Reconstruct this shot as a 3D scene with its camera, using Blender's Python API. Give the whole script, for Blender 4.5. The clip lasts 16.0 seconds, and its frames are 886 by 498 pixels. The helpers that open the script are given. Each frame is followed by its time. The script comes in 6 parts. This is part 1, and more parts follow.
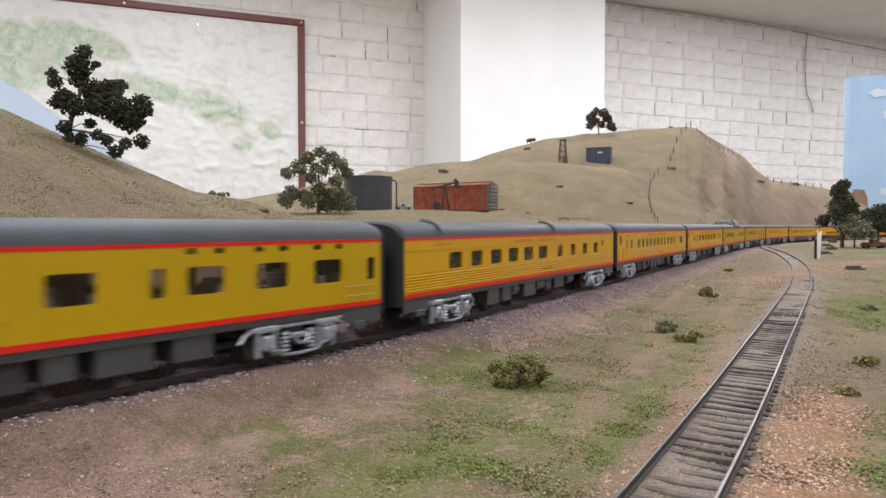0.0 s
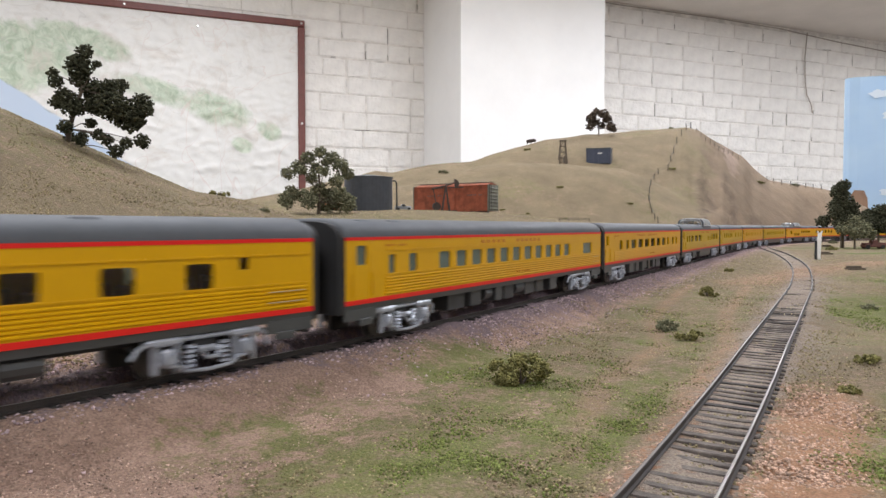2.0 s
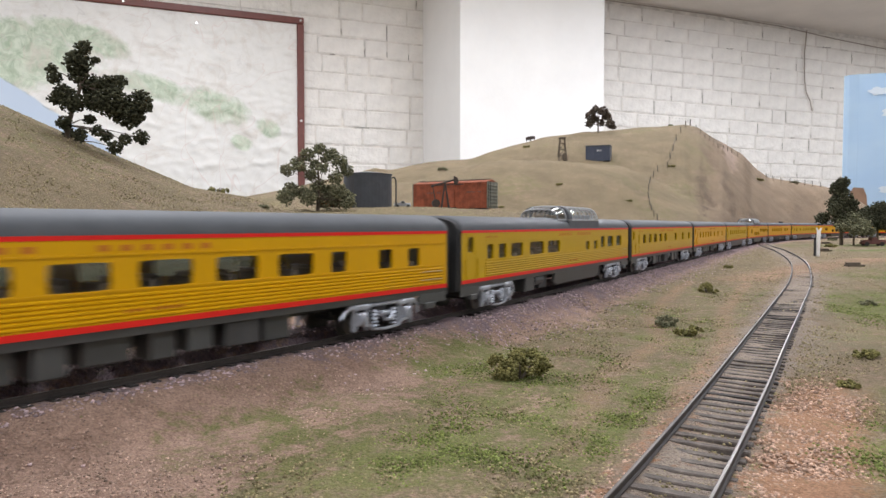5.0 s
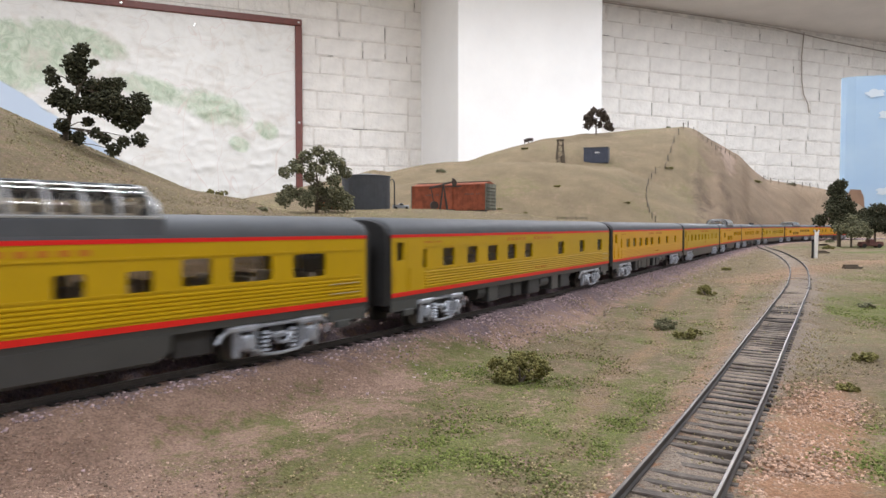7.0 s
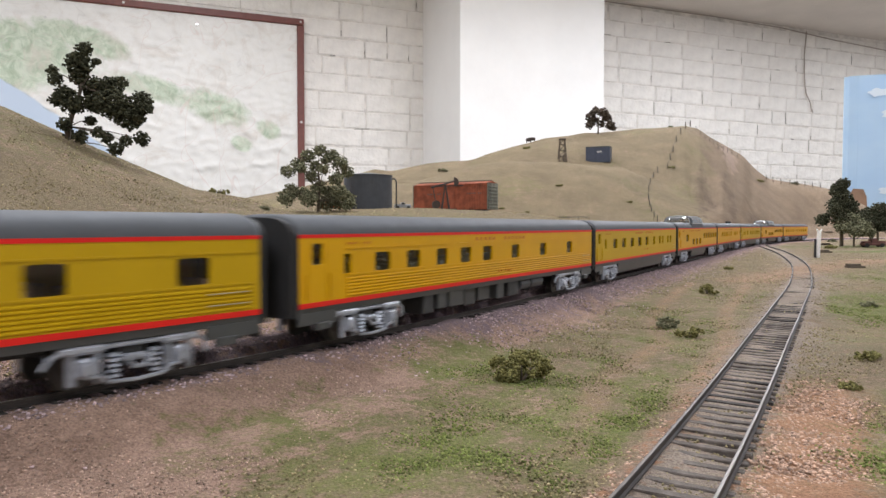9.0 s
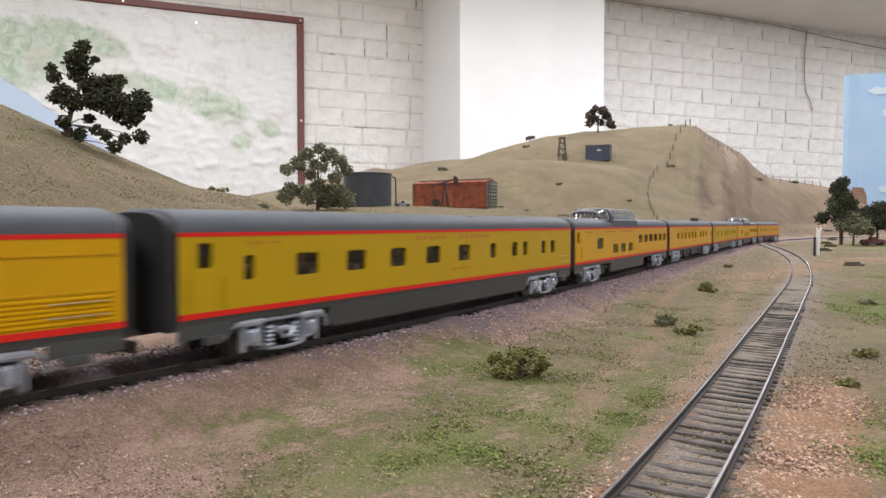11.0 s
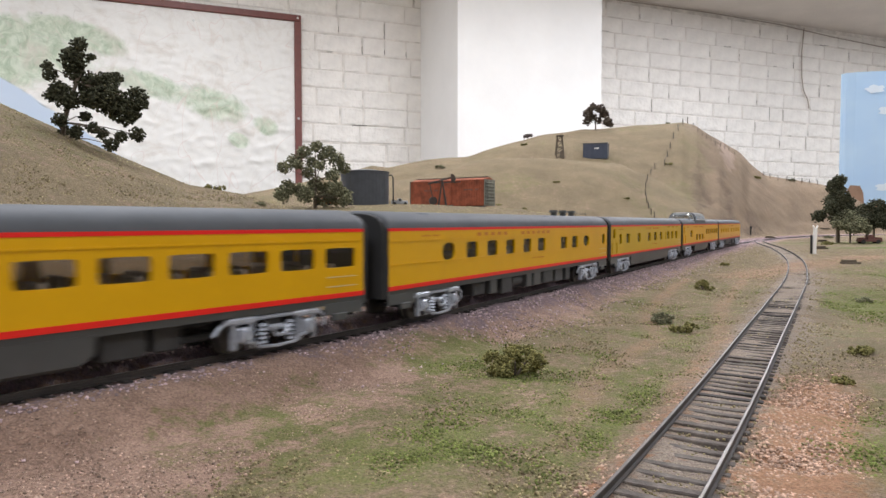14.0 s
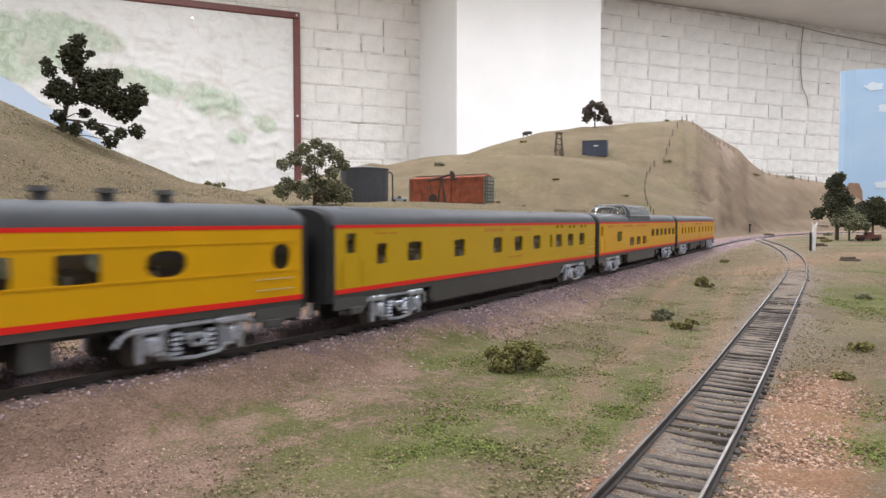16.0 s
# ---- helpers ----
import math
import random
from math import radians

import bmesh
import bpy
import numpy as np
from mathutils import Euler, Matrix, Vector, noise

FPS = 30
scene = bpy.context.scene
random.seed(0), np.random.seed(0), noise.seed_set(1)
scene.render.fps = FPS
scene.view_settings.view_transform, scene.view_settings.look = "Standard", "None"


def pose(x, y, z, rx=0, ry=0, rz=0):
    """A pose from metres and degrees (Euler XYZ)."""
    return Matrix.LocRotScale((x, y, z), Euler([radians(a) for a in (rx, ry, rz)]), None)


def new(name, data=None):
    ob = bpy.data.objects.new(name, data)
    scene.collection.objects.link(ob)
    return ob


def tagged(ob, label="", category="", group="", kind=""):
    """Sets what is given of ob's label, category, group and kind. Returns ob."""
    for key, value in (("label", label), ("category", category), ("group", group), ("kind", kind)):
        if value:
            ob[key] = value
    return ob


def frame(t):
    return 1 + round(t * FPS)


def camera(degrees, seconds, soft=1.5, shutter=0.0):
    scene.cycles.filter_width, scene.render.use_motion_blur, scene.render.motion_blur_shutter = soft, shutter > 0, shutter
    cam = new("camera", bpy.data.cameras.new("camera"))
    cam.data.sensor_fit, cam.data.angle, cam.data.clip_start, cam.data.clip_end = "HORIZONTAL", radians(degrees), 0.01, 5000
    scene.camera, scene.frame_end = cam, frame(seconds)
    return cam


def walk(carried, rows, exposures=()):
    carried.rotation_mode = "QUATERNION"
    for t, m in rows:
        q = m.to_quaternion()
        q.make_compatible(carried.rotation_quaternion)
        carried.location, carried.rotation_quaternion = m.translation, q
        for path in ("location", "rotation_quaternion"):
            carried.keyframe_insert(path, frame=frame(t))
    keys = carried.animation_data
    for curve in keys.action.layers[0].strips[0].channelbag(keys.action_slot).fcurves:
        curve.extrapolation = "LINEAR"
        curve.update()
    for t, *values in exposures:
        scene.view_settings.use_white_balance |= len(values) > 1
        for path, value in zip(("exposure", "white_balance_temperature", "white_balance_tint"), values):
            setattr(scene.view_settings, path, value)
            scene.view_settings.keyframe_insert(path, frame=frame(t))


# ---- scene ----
# The camera stands on the layout, a little above the roofs of the carriages.
CAM_DEG = 66.3
cam = camera(CAM_DEG, 16.0, shutter=0.5)
PATH = [
    (0.0, pose(-0.00000, 0, 0.04300, 88.040, 0, 0.000)),
    (0.5, pose(-0.00004, 0, 0.04401, 88.030, 0, 0.020)),
    (1.0, pose(0.00040, 0, 0.04304, 88.101, 0, -0.051)),
    (1.5, pose(-0.00071, 0, 0.04286, 88.107, 0, 0.012)),
    (2.0, pose(-0.00046, 0, 0.04189, 88.132, 0, -0.002)),
    (2.5, pose(-0.00054, 0, 0.04090, 88.085, 0, 0.039)),
    (3.0, pose(-0.00034, 0, 0.04051, 88.022, 0, 0.045)),
    (3.5, pose(-0.00046, 0, 0.04025, 87.951, 0, 0.058)),
    (4.0, pose(-0.00052, 0, 0.04022, 87.886, 0, 0.058)),
    (6.5, pose(-0.00043, 0, 0.04216, 88.047, 0, -0.279)),
    (7.0, pose(-0.00108, 0, 0.04151, 88.067, 0, -0.228)),
    (7.5, pose(-0.00148, 0, 0.04192, 88.062, 0, -0.099)),
    (8.0, pose(-0.00140, 0, 0.04132, 88.059, 0, -0.080)),
    (8.5, pose(-0.00088, 0, 0.04132, 88.021, 0, -0.044)),
    (9.0, pose(-0.00101, 0, 0.04111, 88.025, 0, -0.064)),
    (11.5, pose(-0.00015, 0, 0.04044, 87.884, 0, -0.066)),
    (12.0, pose(-0.00015, 0, 0.04047, 87.845, 0, -0.143)),
    (12.5, pose(-0.00014, 0, 0.04042, 87.755, 0, -0.210)),
    (13.0, pose(-0.00012, 0, 0.04048, 87.739, 0, -0.246)),
    (13.5, pose(-0.00053, 0, 0.04123, 87.726, 0, -0.257)),
    (14.0, pose(0.00033, 0, 0.04044, 87.750, 0, -0.255)),
    (14.5, pose(-0.00015, 0, 0.04014, 87.697, 0, -0.274)),
    (15.0, pose(0.00011, 0, 0.03988, 87.672, 0, -0.300)),
    (15.5, pose(-0.00023, 0, 0.03977, 87.564, 0, -0.324)),
    (16.0, pose(-0.00034, 0, 0.03990, 87.545, 0, -0.338)),
]
walk(cam, PATH)

# ---- light: assumed tube fixtures on the ceiling, out of view round the camera, a dim room round it ----
world = bpy.data.worlds.new("room_dim")
scene.world = world
world.use_nodes = True
world.node_tree.nodes["Background"].inputs[0].default_value = (1.0, 0.96, 0.9, 1)
world.node_tree.nodes["Background"].inputs[1].default_value = 0.05
scene.view_settings.exposure = -0.15

WALL_N = Vector((0.37, -0.929, 0)).normalized()   # from the block wall into the room
WALL_U = Vector((0.929, 0.37, 0)).normalized()    # along the block wall
WALL_D = 5.74                                      # from the camera to the block wall
CEIL = 2.285
FLOOR = -1.05


def room(u, n, z):
    """A point of the room: u along the block wall, n out from it."""
    return Vector((0, 0, 0)) - WALL_N * WALL_D + WALL_U * u + WALL_N * n + Vector((0, 0, z))


ROOM_TURN = math.degrees(math.atan2(WALL_U.y, WALL_U.x))
# the first five, near the block wall, are added to brighten wall and pillar
LAMPS = [(-2.4, 1.9, 46), (0.1, 2.0, 48), (2.9, 3.0, 80), (5.0, 1.8, 39), (7.8, 1.9, 43), (-2.6, 4.4, 44), (0.2, 4.4, 48), (3.4, 4.4, 45), (7.4, 4.6, 44), (-1.2, 7.4, 62), (2.6, 7.4, 66)]
for lu, ln, watts in LAMPS:
    lamp = bpy.data.lights.new("tube_light", "AREA")
    lamp.shape, lamp.size, lamp.size_y = "RECTANGLE", 1.2, 0.28
    lamp.energy = watts
    lamp.color = (0.975, 1.0, 1.075)
    lo = new("tube_light", lamp)
    lo.matrix_world = Matrix.Translation(room(lu, ln, CEIL - 0.075)) @ pose(0, 0, 0, 0, 0, ROOM_TURN)


# ---- materials ----
def mat(name, colour, rough=0.6, metal=0.0, vary=0.0, scale=60.0, bump=0.0, bscale=400.0, island=0.0, spec=0.5, coat=0.0):
    m = bpy.data.materials.new(name)
    m.use_nodes = True
    nt = m.node_tree
    b = nt.nodes["Principled BSDF"]
    b.inputs["Base Color"].default_value = (*colour, 1)
    b.inputs["Roughness"].default_value = rough
    b.inputs["Metallic"].default_value = metal
    b.inputs["Specular IOR Level"].default_value = spec
    b.inputs["Coat Weight"].default_value = coat
    co = nt.nodes.new("ShaderNodeTexCoord")
    if vary > 0:
        n1 = nt.nodes.new("ShaderNodeTexNoise")
        n1.inputs["Scale"].default_value = scale
        n1.inputs["Detail"].default_value = 6
        n1.inputs["Roughness"].default_value = 0.65
        nt.links.new(co.outputs["Object"], n1.inputs["Vector"])
        rmp = nt.nodes.new("ShaderNodeMapRange")
        rmp.inputs["From Min"].default_value, rmp.inputs["From Max"].default_value = 0.3, 0.7
        rmp.inputs["To Min"].default_value, rmp.inputs["To Max"].default_value = 1 - vary, 1 + vary
        nt.links.new(n1.outputs["Fac"], rmp.inputs["Value"])
        last = rmp.outputs["Result"]
        if island > 0:
            src = nt.nodes.new("ShaderNodeNewGeometry").outputs["Random Per Island"]
            r2 = nt.nodes.new("ShaderNodeMapRange")
            r2.inputs["To Min"].default_value, r2.inputs["To Max"].default_value = 1 - island, 1 + island
            nt.links.new(src, r2.inputs["Value"])
            mu = nt.nodes.new("ShaderNodeMath")
            mu.operation = "MULTIPLY"
            nt.links.new(last, mu.inputs[0])
            nt.links.new(r2.outputs["Result"], mu.inputs[1])
            last = mu.outputs[0]
        vm = nt.nodes.new("ShaderNodeVectorMath")
        vm.operation = "SCALE"
        vm.inputs[0].default_value = colour
        nt.links.new(last, vm.inputs["Scale"])
        nt.links.new(vm.outputs[0], b.inputs["Base Color"])
    if bump > 0:
        n2 = nt.nodes.new("ShaderNodeTexNoise")
        n2.inputs["Scale"].default_value = bscale
        n2.inputs["Detail"].default_value = 4
        nt.links.new(co.outputs["Object"], n2.inputs["Vector"])
        bp = nt.nodes.new("ShaderNodeBump")
        bp.inputs["Strength"].default_value = bump
        bp.inputs["Distance"].default_value = 1.0 / bscale
        nt.links.new(n2.outputs["Fac"], bp.inputs["Height"])
        nt.links.new(bp.outputs[0], b.inputs["Normal"])
    return m


# ---- shapes ----
def part(name, bm, material, parent=None, label="", smooth=False):
    me = bpy.data.meshes.new(name)
    bm.normal_update()
    bm.to_mesh(me)
    bm.free()
    for mm in (material if isinstance(material, (list, tuple)) else [material]):
        me.materials.append(mm)
    if smooth:
        for p in me.polygons:
            p.use_smooth = True
    ob = new(name, me)
    ob.parent = parent
    if label:
        tagged(ob, label)
    return ob


def share(name, me, m, parent):
    ob = new(name, me)
    ob.parent = parent
    ob.matrix_basis = m
    return ob


def box(bm, x0, x1, y0, y1, z0, z1, bevel=0.0, m=None):
    vs = [bm.verts.new((x, y, z)) for z in (z0, z1) for y in (y0, y1) for x in (x0, x1)]
    fs = [bm.faces.new([vs[i] for i in q]) for q in ((0, 2, 3, 1), (4, 5, 7, 6), (0, 1, 5, 4), (2, 6, 7, 3), (0, 4, 6, 2), (1, 3, 7, 5))]
    if bevel > 0:
        es = list({e for f in fs for e in f.edges})
        r = bmesh.ops.bevel(bm, geom=es, offset=bevel, segments=1, affect="EDGES")
        vs = list({v for f in r["faces"] for v in f.verts} | {v for v in vs if v.is_valid})
    if m is not None:
        bmesh.ops.transform(bm, matrix=m, verts=[v for v in vs if v.is_valid])
    return vs


def tube(bm, a, b, r0, r1=None, n=8, cap=True):
    """A tapered round bar from a to b."""
    a, b = Vector(a), Vector(b)
    r1 = r0 if r1 is None else r1
    d = (b - a)
    q = d.to_track_quat("Z", "Y")
    ra, rb = [], []
    for i in range(n):
        w = 2 * math.pi * i / n
        v = q @ Vector((math.cos(w), math.sin(w), 0))
        ra.append(bm.verts.new(a + v * r0))
        rb.append(bm.verts.new(b + v * r1))
    for i in range(n):
        j = (i + 1) % n
        bm.faces.new((ra[i], ra[j], rb[j], rb[i]))
    if cap:
        bm.faces.new(ra[::-1])
        bm.faces.new(rb)


def wire(bm, pts, r, n=6):
    """One bent round wire through points."""
    p = [Vector(q) for q in pts]
    rings = []
    for i, c in enumerate(p):
        d = (p[min(i + 1, len(p) - 1)] - p[max(i - 1, 0)]).normalized()
        a = d.orthogonal() if abs(d.y) > 0.9 else d.cross(Vector((0, 1, 0)))
        a.normalize()
        b = d.cross(a)
        rings.append([c + (a * math.cos(2 * math.pi * k / n) + b * math.sin(2 * math.pi * k / n)) * r for k in range(n)])
    loft(bm, rings)


def loft(bm, rings, close=True, caps=True):
    """Skin through rings of equal vertex count."""
    vv = [[bm.verts.new(p) for p in r] for r in rings]
    n = len(vv[0])
    for a, b in zip(vv, vv[1:]):
        for i in range(n if close else n - 1):
            j = (i + 1) % n
            bm.faces.new((a[i], a[j], b[j], b[i]))
    if caps:
        bm.faces.new(vv[0][::-1])
        bm.faces.new(vv[-1])
    return vv


def thing(name, m, label, category, group="", kind=""):
    ob = new(name)
    ob.empty_display_size = 0.02
    ob.matrix_basis = m
    return tagged(ob, label, category, group, kind)


# ---- the tracks in plan ----
HEAD = math.radians(29.75)
NEAR_BEND = math.radians(7.54)   # the line comes in at a wider angle and straightens
BEND_END = 0.354


def heading(s):
    if s < 1.22:
        t = min(max(s / BEND_END, 0.0), 1.0)
        return HEAD + NEAR_BEND * (1 - t * t * (3 - 2 * t))
    if s < 2.27:
        return HEAD + math.radians(12.3) * ((s - 1.22) / 1.05) ** 1.3
    return min(HEAD + math.radians(12.3) + (s - 2.27) / 0.95, math.radians(100))


def main_path():
    ds = 0.005
    x, y = 0.0567, 0.4271
    for i in range(int(BEND_END / ds) - 1, -1, -1):
        a = heading((i + 0.5) * ds)
        x, y = x - math.sin(a) * ds, y - math.cos(a) * ds
    x0, y0, h0 = x, y, heading(0)
    out = []
    n = int(5.4 / ds)
    for i in range(n + 1):
        s = i * ds
        out.append((s, x, y, heading(s)))
        a = heading(s + ds / 2)
        x, y = x + math.sin(a) * ds, y + math.cos(a) * ds
    back = [(-i * ds, x0 - math.sin(h0) * i * ds, y0 - math.cos(h0) * i * ds, h0) for i in range(1, int(3.4 / ds))]
    return np.array(back[::-1] + out)


MAIN = main_path()


def main_z(s):
    """Rail head height: the line is all but level."""
    return -0.0012 + 0.0 * np.asarray(s, float)


def on_main(s):
    return (np.interp(s, MAIN[:, 0], MAIN[:, 1]), np.interp(s, MAIN[:, 0], MAIN[:, 2]), np.interp(s, MAIN[:, 0], MAIN[:, 3]))


SIDE_PTS = [(-0.13, -0.17), (-0.018, 0.030), (0.0434, 0.1295), (0.0903, 0.208), (0.149, 0.309), (0.207, 0.408), (0.312, 0.590),
            (0.425, 0.810), (0.538, 1.076), (0.643, 1.350), (0.752, 1.600)]


def smooth_path(pts, step=0.004):
    p = [Vector(q) for q in pts]
    p = [p[0] * 2 - p[1]] + p + [p[-1] * 2 - p[-2]]
    out = []
    for i in range(1, len(p) - 2):
        a, b, c, d = p[i - 1:i + 3]
        n = max(2, int((c - b).length / step))
        for k in range(n):
            t = k / n
            out.append(0.5 * ((2 * b) + (c - a) * t + (2 * a - 5 * b + 4 * c - d) * t * t + (3 * b - a - 3 * c + d) * t ** 3))
    out.append(p[-2])
    return out


SIDE = np.array([tuple(v) for v in smooth_path(SIDE_PTS)])


def side_z(y):
    """Height of the spur's rail heads: it climbs to the main line."""
    t = np.clip((np.asarray(y, float) - 0.25) / 0.95, 0, 1)
    return -0.009 * (1 - t * t * (3 - 2 * t))


# ---- the lie of the land ----
rng = np.random.default_rng(7)
LAT = rng.random((256, 256))


def vnoise(x, y):
    xi, yi = np.floor(x).astype(int), np.floor(y).astype(int)
    fx, fy = x - xi, y - yi
    fx, fy = fx * fx * (3 - 2 * fx), fy * fy * (3 - 2 * fy)
    g = lambda i, j: LAT[i % 256, j % 256]
    return (g(xi, yi) * (1 - fx) + g(xi + 1, yi) * fx) * (1 - fy) + (g(xi, yi + 1) * (1 - fx) + g(xi + 1, yi + 1) * fx) * fy - 0.5


def fbm(x, y, f, o=4):
    v, a = 0, 1.0
    for k in range(o):
        v = v + a * vnoise(x * f + 13.7 * k, y * f + 7.1 * k)
        f, a = f * 2.1, a * 0.5
    return v


def sm(t):
    t = np.clip(t, 0, 1)
    return t * t * (3 - 2 * t)


def seg_dist(x, y, pts, step=4):
    """Distance to a path, and the index of the nearest point."""
    p = pts[::step]
    best = np.full(x.shape, 1e9)
    idx = np.zeros(x.shape, int)
    for i, (a, b) in enumerate(p):
        d = (x - a) ** 2 + (y - b) ** 2
        m = d < best
        best[m], idx[m] = d[m], i * step
    return np.sqrt(best), idx


EYE_Z = 0.043


def crest(az, d, knots):
    """Height of a crest d metres out, from bearings and slopes to the skyline."""
    k = np.array(knots)
    return EYE_Z + np.interp(az, k[:, 0], k[:, 1]) * d


HILL_A = [(-1.2, 0.30), (-0.653, 0.168), (-0.487, 0.098), (-0.40, 0.0625), (-0.37, 0.05), (-0.29, 0.036), (-0.2, 0.01), (-0.1, -0.02)]
HILL_B = [(-0.5, 0.0), (-0.29, 0.022), (-0.15, 0.0235), (0.12, 0.0185), (0.18, 0.010), (0.27, 0.0), (0.4, -0.02)]
HILL_M = [(-0.5, 0.0), (-0.29, 0.03), (-0.15, 0.052), (-0.05, 0.06), (0.055, 0.088), (0.10, 0.0925), (0.18, 0.091), (0.263, 0.084), (0.32, 0.06), (0.40, 0.025), (0.5, 0.0)]
HILL_C = [(-0.45, 0.03), (-0.29, 0.041), (-0.23, 0.05), (-0.15, 0.069), (-0.10, 0.0815), (-0.078, 0.078), (-0.02, 0.089), (0.04, 0.094),
          (0.097, 0.1125), (0.147, 0.125), (0.209, 0.1335), (0.263, 0.136), (0.355, 0.143), (0.372, 0.140), (0.40, 0.122), (0.438, 0.102),
          (0.463, 0.079), (0.48, 0.068), (0.53, 0.060), (0.572, 0.054), (0.62, 0.03), (0.66, 0.0)]


def land(x, y):
    """Height of the ground at x, y (arrays)."""
    x, y = np.asarray(x, float), np.asarray(y, float)
    dm, im = seg_dist(x, y, MAIN[:, 1:3])
    hx, hy = np.sin(MAIN[im, 3]), np.cos(MAIN[im, 3])
    far_side = (-(x - MAIN[im, 1]) * hy + (y - MAIN[im, 2]) * hx) > 0
    ds, _ = seg_dist(x, y, SIDE)
    rail = side_z(y)
    sunk = 0.00245 - 0.0006 * sm((y - 0.34) / 0.14) + 0.0005 * fbm(x, y, 80, 2)
    base = rail - sunk - 0.0016 * sm((ds - 0.011) / 0.012) + 0.0035 * fbm(x, y, 9, 3) * sm((ds - 0.014) / 0.03)
    base = np.where(far_side, -0.006 + 0.002 * fbm(x, y, 11, 2), base)
    bed = main_z(MAIN[im, 0]) - 0.0024 - np.clip(dm - 0.0165, 0, 1) * 0.42
    z = np.maximum(base, bed)
    yy = np.maximum(y, 0.12)
    az = x / yy
    ym = np.interp(az, (MAIN[:, 1] / np.maximum(MAIN[:, 2], 0.03))[MAIN[:, 2] > 0.05], MAIN[MAIN[:, 2] > 0.05][:, 2])
    rise = np.where(far_side, sm((dm - 0.035) / 0.08), 0.0)
    # near hill
    d = 0.62
    f = np.minimum(ym + 0.04, 0.5)
    a = np.where(y < d, sm((y - f) / (d - f)) ** 0.8, 1 - 0.75 * sm((y - d) / 0.45)) * crest(az, d, HILL_A)
    # shelf with the tank and the old box car
    d = 1.02
    b = np.where(y < d, sm((y - ym - 0.05) / np.maximum(d - ym - 0.05, 0.1)), 1.0) * crest(az, d, HILL_B)
    # lower shoulder
    d = 1.92
    f = np.maximum(1.36, ym + 0.12)
    c = np.where(y < d, sm((y - f) / np.maximum(d - f, 0.1)) ** 0.85, 1.0 - 0.12 * sm((y - d) / 0.3)) * crest(az, d, HILL_M)
    # the ridge
    d = np.interp(az, (-0.4, 0.0, 0.2, 0.36, 0.5, 0.7), (1.95, 2.25, 2.5, 2.6, 2.75, 2.9))
    f = np.maximum(1.45, ym + 0.16)
    t = (y - f) / np.maximum(d - f, 0.1)
    gull = (0.17 * (np.abs(vnoise(az * 34, t * 1.2)) - 0.2) + 0.07 * vnoise(az * 90, t * 2.0)) * sm((az - 0.30) / 0.1) * sm(t * 3) * sm((1 - t) * 3)
    e = np.where(y < d, sm(t) ** 0.9 + gull, 1 - sm((y - d) / 0.9)) * crest(az, d, HILL_C)
    hill = np.maximum.reduce([a, b, c, e]) + 0.006 * fbm(x, y, 7, 4) * sm((y - 0.5) / 0.5)
    z = np.where(far_side, np.maximum(z, hill * rise), z)
    return z


def land_at(x, y):
    return float(land(np.array([x]), np.array([y]))[0])


